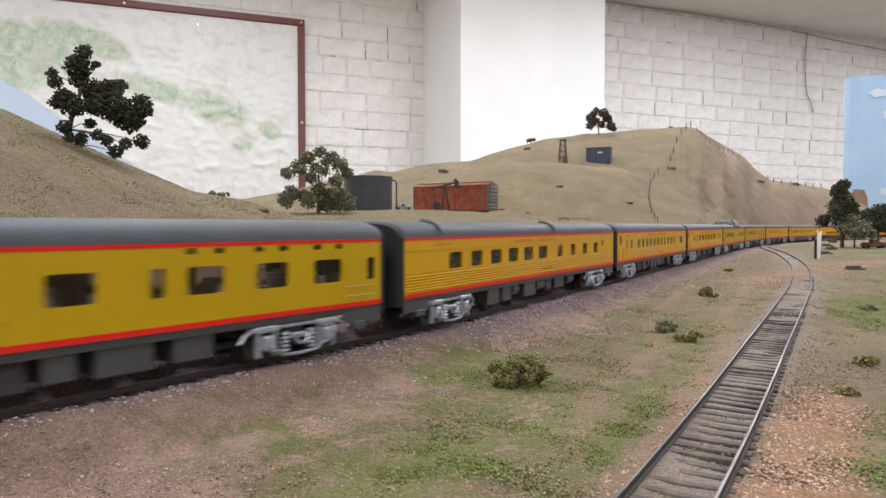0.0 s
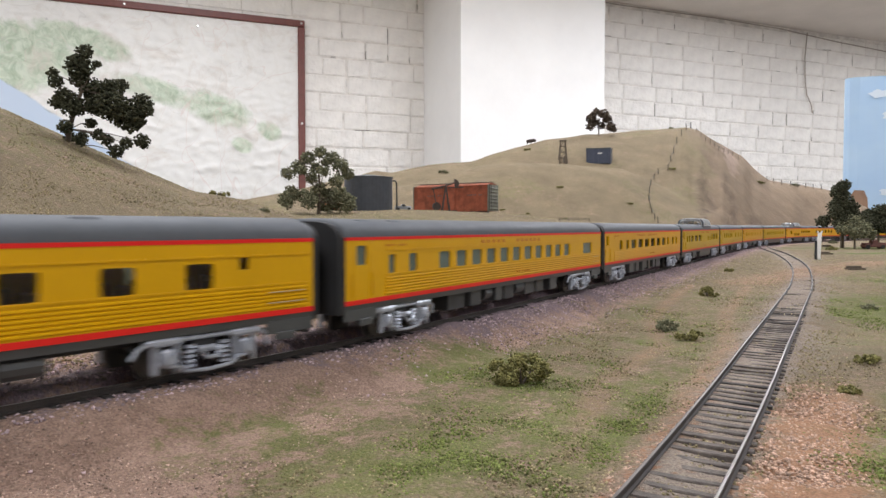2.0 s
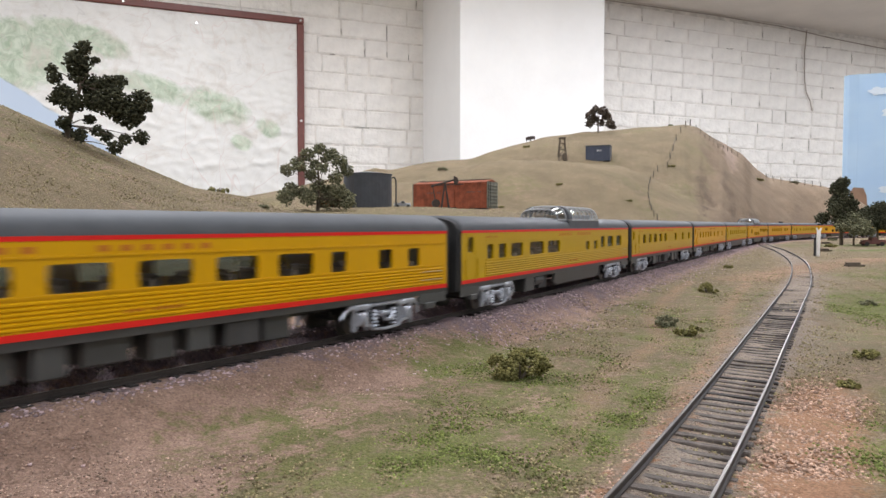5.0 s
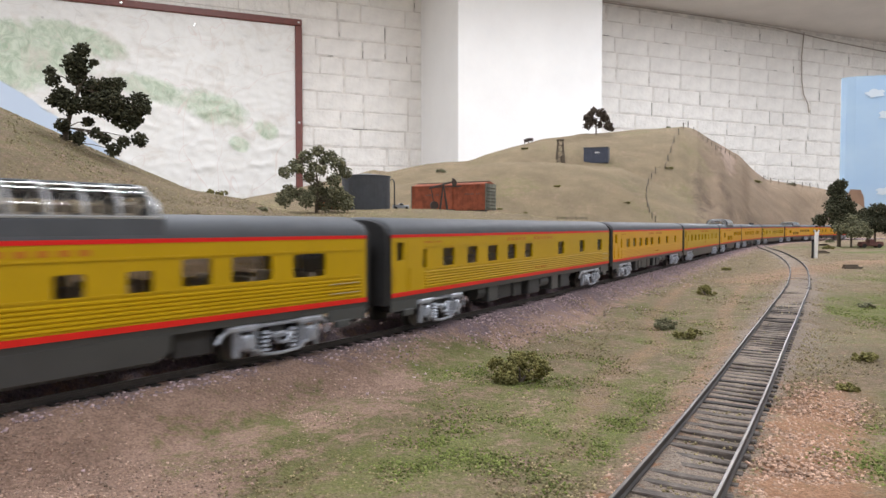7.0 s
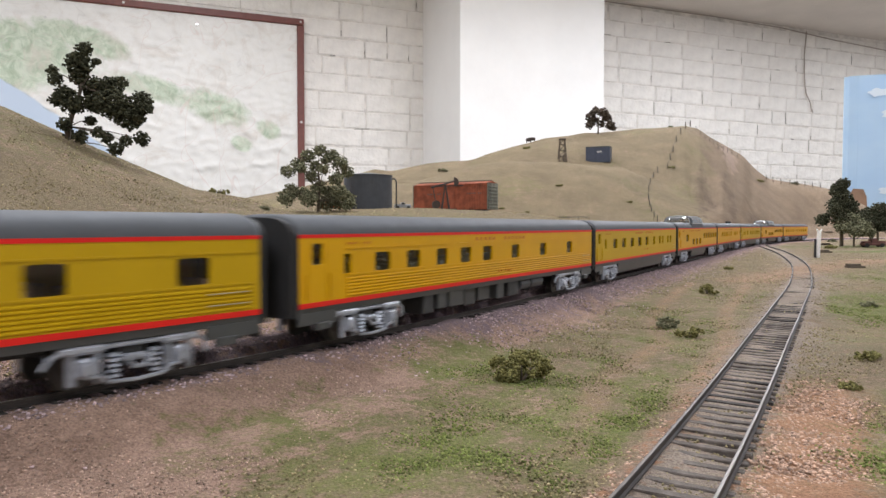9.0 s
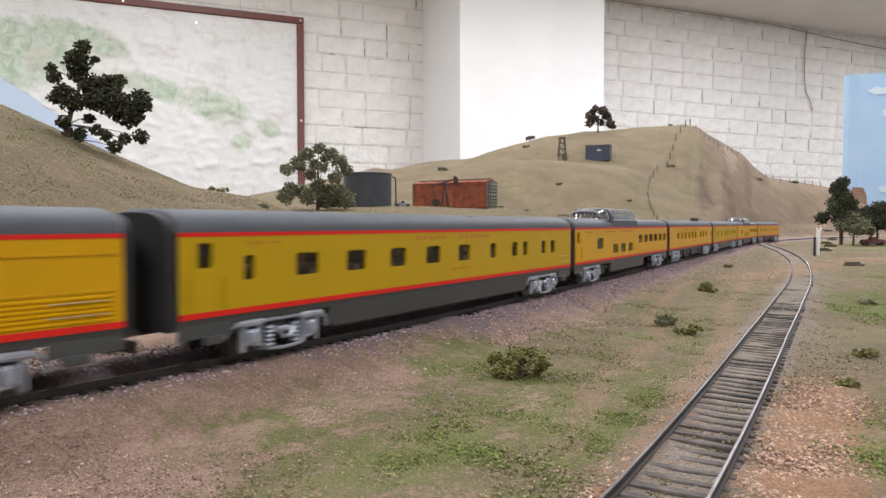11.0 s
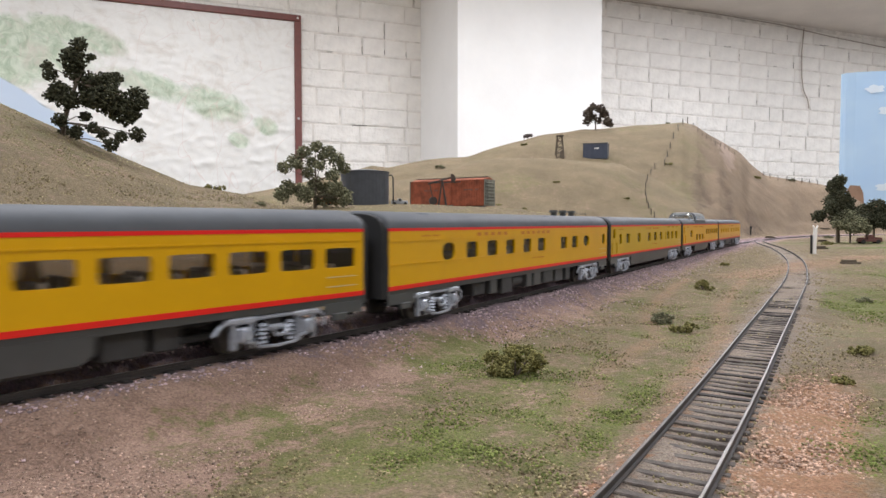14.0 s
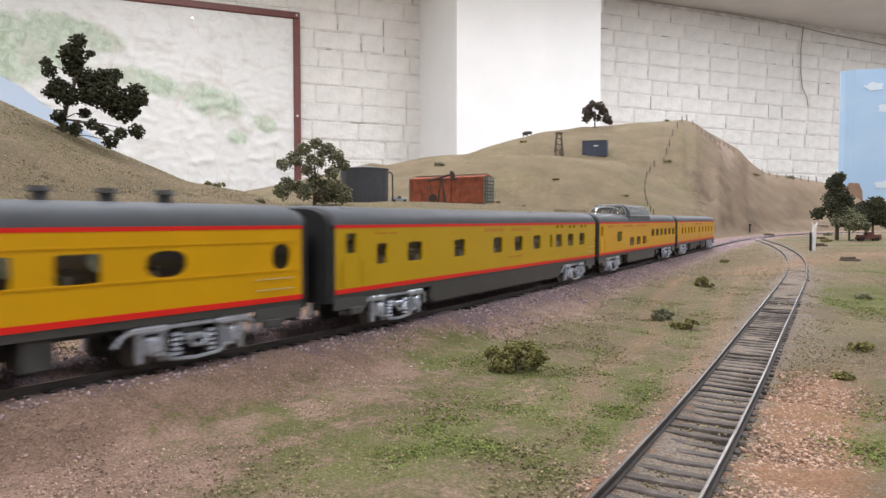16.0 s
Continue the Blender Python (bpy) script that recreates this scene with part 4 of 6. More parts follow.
def make_car(k, label, wins, doors=(), fluted=True, deep=None, dome_at=None, vents=(), length=0.2905, pane=None, paint=None, text=(0.38, 0.62), upper=(), tails=False, belts=(0.205, 0.60)):
    """wins: (start, end, top, bottom, round) in fractions of the side; deep: stretch with a full-depth skirt."""
    car = thing("passenger_car", pose(0, 0, 0), label, "railway carriage", "carriages of the train")
    paint, pane = paint or M_YELLOW, pane or M_PANE
    fx = lambda f: (f - 0.5) * length
    holes = [(fx(w[0]), fx(w[1]), zf(w[3]), zf(w[2]), len(w) > 4 and w[4]) for w in list(wins) + list(upper)]
    holes += [(fx(d[0]), fx(d[1]), zf(0.42), zf(0.12), False) for d in doors]
    for y in (-HALF_W, HALF_W):
        part("side_wall", side_skin(length, holes, y, deep), paint, car)
    # ends, floor, cabin
    for e in (-1, 1):
        bm = bmesh.new()
        x = e * (length / 2 - 0.0006)
        box(bm, x - 0.0005, x + 0.0005, -HALF_W + 0.0004, HALF_W - 0.0004, 0.0124, Z_TOP, 0.0)
        part("end_wall", bm, M_SKIRT, car)
        bm = bmesh.new()
        x = e * length / 2
        rings = [[Vector((p[0], p[1] * 0.97, p[2] - 0.0012)) for p in ([(xx, -HALF_W * 0.96, 0.0128)] + roof_ring(xx) + [(xx, HALF_W * 0.96, 0.0128)])] for xx in (x, x + e * 0.0030)]
        loft(bm, rings if e > 0 else rings[::-1])
        part("diaphragm", bm, M_BLACK, car, "dark full-width rubber diaphragm")
        bm = bmesh.new()
        box(bm, x - 0.008, x + e * 0.0052, -0.0016, 0.0016, 0.0058, 0.0080, 0.0004)
        box(bm, x + e * 0.003, x + e * 0.0052, -0.0028, 0.0028, 0.0050, 0.0086, 0.0004)
        part("coupler", bm, M_WHEEL, car)
        bm = bmesh.new()
        xx = x - e * 0.012
        for s in (-1, 1):
            box(bm, min(x, x - e * 0.019), max(x, x - e * 0.019), s * HALF_W - 0.0009 if s > 0 else s * HALF_W + 0.0003, s * HALF_W - 0.0003 if s > 0 else s * HALF_W + 0.0009, 0.0088, 0.0128)
            box(bm, xx - 0.0035, xx + 0.0035, s * 0.0165 - 0.0012, s * 0.0165 + 0.0012, 0.0066, 0.0092, 0.0003)
        part("steps", bm, M_SKIRT, car)
    bm = bmesh.new()
    box(bm, -length / 2 + 0.001, length / 2 - 0.001, -HALF_W + 0.0014, HALF_W - 0.0014, Z_LOW - 0.0010, Z_LOW + 0.0028)
    part("floor", bm, M_UNDER, car)
    bm = bmesh.new()
    r = random.Random(k)
    x = -length * 0.45
    while x < length * 0.45:
        for y in (-0.0095, 0.0095):
            box(bm, x, x + 0.0055, y - 0.0055, y + 0.0055, Z_LOW + 0.0028, Z_LOW + 0.0068, 0.0004)
            box(bm, x + 0.0042, x + 0.0058, y - 0.0055, y + 0.0055, Z_LOW + 0.005, Z_LOW + 0.0118, 0.0004)
        x += r.uniform(0.011, 0.014)
    part("seats", bm, M_SEAT if k % 2 else M_CABIN, car)
    # panes
    for x0, x1, z0, z1, rnd in holes:
        for y in (-HALF_W + 0.0009, HALF_W - 0.0009):
            bm = bmesh.new()
            vs = [bm.verts.new(p) for p in ((x0, y, z0), (x1, y, z0), (x1, y, z1), (x0, y, z1))]
            bm.faces.new(vs if y < 0 else vs[::-1])
            ob = part("window_pane", bm, pane, car)
            ob.visible_shadow = False
    # roof
    bm = bmesh.new()
    n = 8
    L = length / 2 + 0.0005
    rings = [roof_ring(-L, top=Z_ROOF - 0.0012), roof_ring(-L + 0.002)] + [roof_ring(-L + 0.002 + (2 * L - 0.004) * i / n) for i in range(1, n)] + [roof_ring(L - 0.002), roof_ring(L, top=Z_ROOF - 0.0012)]
    loft(bm, rings)
    part("roof", bm, M_GREY, car, smooth=True)
    for vx, kind in vents:
        bm = bmesh.new()
        x = fx(vx)
        if kind == "rib":
            pts = [p for p in roof_ring(x, HALF_W + 0.0001, top=Z_ROOF + 0.0003)][2:8]
            wire(bm, pts, 0.0011)
            part("roof_rib", bm, M_GREY, car)
        elif kind == "stack":
            tube(bm, (x, -0.003, Z_ROOF - 0.001), (x, -0.003, Z_ROOF + 0.0028), 0.0020, 0.0020, 10)
            tube(bm, (x, -0.003, Z_ROOF + 0.0022), (x, -0.003, Z_ROOF + 0.0036), 0.0032, 0.0026, 10)
            part("roof_vent", bm, M_UNDER, car)
        else:
            box(bm, x - 0.004, x + 0.004, -0.0125, -0.0075, Z_ROOF - 0.0032, Z_ROOF - 0.0006, 0.0008)
            part("roof_vent", bm, M_GREY, car)
    # stripes, belts, fluting
    for z0, z1, nm in ((Z_TOP - 0.0010, Z_TOP + 0.0002, "upper_stripe"), (Z_LOW - 0.0004, Z_LOW + 0.0013, "lower_stripe")):
        for s in (-1, 1):
            bm = bmesh.new()
            y = s * HALF_W
            box(bm, -length / 2, length / 2, min(y, y + s * 0.00015), max(y, y + s * 0.00015), z0, z1)
            part(nm, bm, M_RED, car)
    lo = 0.085 if doors else 0.0
    for s in (-1, 1):
        y = s * HALF_W
        for f in belts:
            bm = bmesh.new()
            box(bm, fx(lo), length / 2 - 0.002, min(y, y + s * 0.00032), max(y, y + s * 0.00032), zf(f) - 0.00028, zf(f) + 0.00028)
            part("belt_rail", bm, paint, car)
        if fluted:
            for i in range(6):
                bm = bmesh.new()
                z = zf(0.66 + i * 0.049)
                pts = [(0, z - 0.00056), (0.00042, z - 0.0002), (0.00042, z + 0.0002), (0, z + 0.00056)]
                loft(bm, [[(x, y + s * a, b) for a, b in pts] for x in (fx(lo), length / 2 - 0.003)])
                part("flute", bm, paint, car)
    # lettering bars and name plate
    part("lettering", letters(length, fx(text[0]), fx(text[1]), zf(0.13), 0.0016, 13, (5, 6)), M_LETTER, car)
    tagged(part("name_plate", letters(length, fx(0.50), fx(0.56), zf(0.83 if fluted else 0.74), 0.0009, 9, (3,), -HALF_W - (0.0005 if fluted else 0.00012)), M_LETTER, car), kind="stuff")
    part("end_lettering", letters(length, fx(0.085), fx(0.135), zf(0.13), 0.0008, 8, (4,)), M_LETTER, car)
    if doors:
        for d in doors:
            bm = bmesh.new()
            x = fx((d[0] + d[1]) / 2)
            for s in (-1, 1):
                tube(bm, (x + s * 0.0062, -HALF_W - 0.0004, zf(0.55)), (x + s * 0.0062, -HALF_W - 0.0004, zf(0.9)), 0.00025, n=5)
            part("grab_iron", bm, paint, car)
            bm = bmesh.new()
            for s in (-1, 1):
                box(bm, x + s * 0.0045 - 0.0001, x + s * 0.0045 + 0.0001, -HALF_W - 0.00012, -HALF_W, zf(0.97), zf(0.07))
            part("door_edge", bm, paint, car)
    bm = bmesh.new()
    for f in (0.70, 0.84):
        tube(bm, (fx(0.935), -HALF_W - 0.0006, zf(f)), (fx(0.985), -HALF_W - 0.0006, zf(f)), 0.00015, n=5)
    part("handrail", bm, M_PLATE, car)
    # skirt and underbody
    for s in (-1, 1):
        y = s * (HALF_W - 0.0002)
        bm = bmesh.new()
        zb = 0.0122
        prof = lambda z, inn: (y - s * inn, z)
        rows = [(-length / 2, zb), (length / 2, zb)]
        a = [prof(Z_LOW, 0), prof(zb, 0.0004), prof(zb, 0.0010), prof(Z_LOW, 0.0008)]
        loft(bm, [[(x, p, q) for p, q in a] for x in (-length / 2, length / 2)])
        if deep:
            a = [prof(zb + 0.0005, 0.0002), prof(0.0052, 0.0011), prof(0.0040, 0.0032), prof(0.0046, 0.0036), prof(zb + 0.0005, 0.0012)]
            d0, d1 = fx(deep[0]), fx(deep[1])
            loft(bm, [[(d0, p, max(q, 0.0075)) for p, q in a], [(d0 + 0.004, p, q) for p, q in a], [(d1 - 0.004, p, q) for p, q in a], [(d1, p, max(q, 0.0075)) for p, q in a]])
        part("skirt", bm, M_SKIRT, car)
    bm = bmesh.new()
    box(bm, -length * 0.44, length * 0.44, -0.005, 0.005, 0.0092, 0.0146)
    part("centre_sill", bm, M_UNDER, car)
    if not deep or deep[1] - deep[0] < 0.5:
        r = random.Random(k + 50)
        x = -length * 0.23
        while x < length * 0.21:
            w = r.choice((0.008, 0.013, 0.016, 0.011))
            bm = bmesh.new()
            if not (deep and deep[0] - 0.05 < x / length + 0.5 < deep[1]):
                for s in (-1, 1):
                    y0, y1 = sorted((s * r.choice((0.0135, 0.0155, 0.0155)), s * 0.004))
                    if r.random() < 0.22:
                        tube(bm, (x, s * 0.0115, 0.0095), (x + w, s * 0.0115, 0.0095), 0.0034, n=12)
                    else:
                        box(bm, x, x + w, y0, y1, r.uniform(0.0036, 0.0052), 0.0143, 0.0005)
                part("equipment_box", bm, M_UNDER if r.random() < 0.35 else M_SKIRT, car)
            else:
                bm.free()
            x += w + r.uniform(0.002, 0.006)
    if deep:
        for d, e in ((deep[0], -1), (deep[1], 1)):
            x = fx(d)
            for a, w, y0 in ((0.003, 0.013, 0.0125), (0.019, 0.009, 0.0105)):
                if abs(x + e * (a + w)) < length * (TRUCK_AT - 0.058):
                    bm = bmesh.new()
                    lo, hi = sorted((x + e * a, x + e * (a + w)))
                    box(bm, lo, hi, -y0, y0, 0.0040, 0.0143, 0.0006)
                    part("equipment_box", bm, M_UNDER, car)
        bm = bmesh.new()
        for y in (-0.007, 0.007):
            tube(bm, (-length * 0.30, y, 0.0062), (length * 0.30, y, 0.0062), 0.0013, n=8)
        part("brake_pipe", bm, M_UNDER, car)
    add_truck(car, -TRUCK_AT * length)
    add_truck(car, TRUCK_AT * length)
    if dome_at:
        dome(car, length, fx(dome_at[0]), fx(dome_at[1]))
    if tails:
        bm = bmesh.new()
        for s in (-1, 1):
            tube(bm, (length / 2 - 0.001, s * 0.0145, zf(0.16)), (length / 2 + 0.0012, s * 0.0145, zf(0.16)), 0.0012, 0.0009, 8)
        part("marker_light", bm, M_RED, car)
    return car


TRUCK_AT = 0.362


def row(spec, top=0.28, bottom=0.585):
    return [(a, b, top, bottom) for a, b in spec]


def evenly(a, b, n, fill=0.72, top=0.28, bottom=0.585):
    step = (b - a) / n
    return [(a + i * step, a + i * step + step * fill, top, bottom) for i in range(n)]


DOME_AT = (0.234, 0.572)
DOME_B = row(((0.171, 0.224),), 0.31, 0.64) + row(((0.313, 0.365), (0.392, 0.444), (0.471, 0.521)), 0.53, 0.83) + evenly(0.593, 1.003, 6, 0.75, 0.275, 0.565)


def build_train():
    cars = [
        make_car(0, "yellow smooth-sided sleeping carriage with grey roof and small high windows",
                 row(((0.07, 0.12), (0.17, 0.215), (0.27, 0.315), (0.37, 0.415), (0.47, 0.510), (0.586, 0.630), (0.679, 0.695), (0.718, 0.761), (0.801, 0.846), (0.884, 0.930), (0.975, 0.990)), 0.28, 0.62),
                 fluted=False, upper=row(((0.717, 0.728), (0.749, 0.761), (0.799, 0.811), (0.832, 0.845), (0.883, 0.896), (0.919, 0.930)), 0.06, 0.13), paint=M_YELLOW2, pane=M_PANE_DARK, deep=(0.2, 0.46), text=(0.1, 0.3), belts=()),
        make_car(1, "yellow fluted coach with grey roof and a row of clear windows",
                 row(((0.125, 0.168), (0.198, 0.240), (0.270, 0.314), (0.342, 0.386), (0.412, 0.458), (0.484, 0.532), (0.591, 0.621), (0.672, 0.704), (0.753, 0.786), (0.836, 0.868))) + row(((0.898, 0.911),), 0.225, 0.38),
                 vents=((0.10, "rib"), (0.57, "rib"), (0.75, "box")), text=(0.37, 0.58)),
        make_car(2, "yellow fluted coach with eleven close windows along its middle",
                 row(((0.092, 0.108), (0.141, 0.163), (0.870, 0.932))) + evenly(0.223, 0.800, 11, 0.67), doors=((0.022, 0.044),), vents=((0.06, "box"), (0.13, "box")), text=(0.36, 0.62), pane=M_PANE_FROST),
        make_car(3, "yellow fluted lounge carriage with wide and narrow windows",
                 row(((0.141, 0.171), (0.211, 0.240), (0.268, 0.324), (0.349, 0.407), (0.433, 0.488), (0.513, 0.571), (0.597, 0.651), (0.678, 0.732), (0.760, 0.788), (0.848, 0.876), (0.909, 0.936))), doors=((0.014, 0.034),), text=(0.33, 0.60)),
        make_car(4, "yellow dome carriage with a rounded glazed dome amid its roof",
                 row(((0.092, 0.116), (0.138, 0.170), (0.190, 0.245), (0.278, 0.352), (0.373, 0.445)), 0.28, 0.58) + row(((0.621, 0.648), (0.685, 0.711)), 0.35, 0.60) + row(((0.740, 0.774), (0.797, 0.851), (0.880, 0.931)), 0.24, 0.565),
                 doors=((0.022, 0.042),), dome_at=(0.455, 0.722), deep=(0.42, 0.73), pane=M_PANE_DARK, paint=M_YELLOW2, text=(0.44, 0.66)),
        make_car(5, "yellow fluted sleeping carriage with uneven window spacing",
                 row(((0.080, 0.091), (0.137, 0.175), (0.216, 0.254), (0.290, 0.331), (0.371, 0.410), (0.450, 0.488), (0.628, 0.665), (0.768, 0.803), (0.903, 0.940)), 0.25, 0.575), doors=((0.013, 0.031),), pane=M_PANE_DARK, paint=M_YELLOW2, text=(0.37, 0.60)),
        make_car(6, "yellow fluted sleeping carriage with evenly spaced windows",
                 row(((0.080, 0.094), (0.143, 0.179), (0.218, 0.253), (0.297, 0.330), (0.370, 0.405), (0.446, 0.481), (0.559, 0.592), (0.690, 0.723), (0.838, 0.871)), 0.285, 0.58), doors=((0.022, 0.041),), text=(0.42, 0.62)),
        make_car(7, "yellow smooth sleeping carriage with a full grey skirt",
                 row(((0.080, 0.095), (0.157, 0.195), (0.246, 0.285), (0.338, 0.376), (0.427, 0.467), (0.520, 0.558), (0.627, 0.650), (0.712, 0.736), (0.759, 0.780), (0.844, 0.866), (0.890, 0.912)), 0.29, 0.60), doors=((0.022, 0.040),),
                 fluted=False, deep=(0.215, 0.785), pane=M_PANE_DARK, paint=M_YELLOW2, vents=((0.6, "box"), (0.8, "box")), text=(0.40, 0.63), belts=()),
        make_car(8, "yellow dome lounge carriage with low windows under its dome", DOME_B, doors=((0.017, 0.034),), fluted=False, dome_at=DOME_AT, belts=(0.165,), deep=(0.30, 0.66), pane=M_PANE_DARK, text=(0.24, 0.52)),
        make_car(9, "yellow diner with oval windows and vent stacks on its roof",
                 [(0.144, 0.184, 0.27, 0.60, 1), *row(((0.222, 0.263), (0.298, 0.340), (0.375, 0.415), (0.454, 0.493), (0.527, 0.568), (0.658, 0.698), (0.730, 0.770)), 0.275, 0.59), (0.811, 0.854, 0.27, 0.58, 1), (0.958, 0.984, 0.24, 0.58, 1)],
                 fluted=False, vents=((0.62, "box"), (0.74, "stack"), (0.80, "stack"), (0.86, "stack"), (0.12, "box")), text=(0.26, 0.60)),
        make_car(10, "yellow smooth sleeping carriage with deep grey skirt and small high windows",
                 row(((0.086, 0.110), (0.160, 0.199), (0.293, 0.330), (0.432, 0.470), (0.522, 0.561), (0.611, 0.649), (0.700, 0.713), (0.734, 0.772), (0.808, 0.845), (0.884, 0.922)), 0.29, 0.62),
                 upper=row(((0.738, 0.748), (0.764, 0.774), (0.816, 0.826), (0.842, 0.852), (0.894, 0.904), (0.920, 0.930)), 0.06, 0.13), doors=((0.022, 0.042),), fluted=False, deep=(0.225, 0.775), pane=M_PANE_DARK, paint=M_YELLOW2, vents=((0.05, "box"), (0.65, "box")), text=(0.4, 0.6), belts=()),
        make_car(11, "yellow dome lounge carriage near the end of the train", DOME_B, doors=((0.017, 0.034),), fluted=False, dome_at=DOME_AT, belts=(0.165,), deep=(0.30, 0.66), pane=M_PANE_DARK, text=(0.24, 0.52)),
        make_car(12, "yellow end carriage with paired windows that closes the train", evenly(0.09, 0.45, 5, 0.42) + evenly(0.51, 0.98, 5, 0.36), fluted=True, text=(0.4, 0.6), tails=True),
    ]
    return cars


CARS = build_train()


# ---- things on the layout ----
def spot(b, e):
    """Where a sight line from the standpoint meets the ground; bearing and rise in 1200ths."""
    ys = np.arange(0.11, 3.6, 0.003)
    z = land(ys * b / 1200.0, ys)
    ray = EYE_Z + ys * e / 1200.0
    hit = np.nonzero(z >= ray)[0]
    i = hit[0] if len(hit) else int(np.argmin(ray - z))
    return Vector((ys[i] * b / 1200.0, ys[i], z[i]))


def foliage(name, blobs, grain, material, parent, density=1.0, seed=1):
    """Foam leaf clusters: crumbs packed on and in small clumps. blobs: (x, y, z, r)."""
    g = np.random.default_rng(seed)
    pts = []
    for x, y, z, r in blobs:
        n = max(14, int(density * 6.5 * (r / grain) ** 2))
        d = g.normal(size=(n, 3))
        d /= np.linalg.norm(d, axis=1, keepdims=True)
        rr = r * (0.35 + 0.65 * g.random((n, 1)) ** 0.6) * (0.8 + 0.4 * np.abs(np.sin(d[:, :1] * 5 + d[:, 2:] * 7 + x * 900)))
        pts.append(d * rr * np.array([1, 1, 0.9]) + np.array([x, y, z]))
    p = np.concatenate(pts)
    return bits(name, p, grain * g.uniform(0.7, 1.5, len(p)), material, "", "", 0.9, parent)


def bush(b, e, wide, material=None, high=0.7, seed=1, label="low olive green foam bush on the ground"):
    p = spot(b, e)
    ob = thing("bush", Matrix.Translation(p), label, "bush", "bushes on the layout")
    r = random.Random(seed)
    bl = []
    for i in range(17):
        a = r.uniform(0, 6.28)
        d = wide * 0.47 * r.random() ** 0.5
        bl.append((d * math.cos(a) * 1.1, d * math.sin(a), wide * high * r.uniform(0.04, 0.50 - 0.5 * d / wide), wide * r.uniform(0.07, 0.15)))
    foliage("foliage", bl, max(wide * 0.024, 0.0005), material or M_LEAF_BUSH, ob, 0.8, seed)
    bm = bmesh.new()
    for i in range(3):
        a = r.uniform(0, 6.28)
        tube(bm, (0, 0, -0.001), (0.2 * wide * math.cos(a), 0.2 * wide * math.sin(a), wide * 0.25), wide * 0.03, wide * 0.012, 5)
    part("stems", bm, M_BARK, ob)
    return ob


def tree(p, h, blobs, label, leaf, trunk=((0, 0), (0.05, 0.5)), grain=0.0016, depth=0.3, seed=1, density=1.0, bark=None):
    """blobs: (x, z, r) in shares of the height h."""
    ob = thing("tree", Matrix.Translation(p), label, "tree", "model trees")
    r = random.Random(seed)
    bl = [(x * h, r.uniform(-1, 1) * depth * h, z * h, q * h) for x, z, q in blobs]
    foliage("crown", bl, grain, leaf, ob, density, seed)
    bm = bmesh.new()
    pts = [Vector((x * h, 0, z * h - 0.002)) for x, z in trunk]
    n = len(pts) - 1
    for i in range(n):
        tube(bm, pts[i], pts[i + 1], h * 0.03 * (1 - 0.6 * i / n), h * 0.03 * (1 - 0.6 * (i + 1) / n), 7)
    for x, y, z, q in bl:
        base = min(pts, key=lambda v: (v - Vector((x, y, z * 0.75))).length)
        mid = base.lerp(Vector((x, y, z)), 0.55) + Vector((0, 0, 0.02 * h))
        tube(bm, base, mid, h * 0.008, h * 0.005, 5)
        tube(bm, mid, (x, y, z), h * 0.005, h * 0.002, 5)
    part("trunk", bm, bark or M_BARK, ob)
    return ob


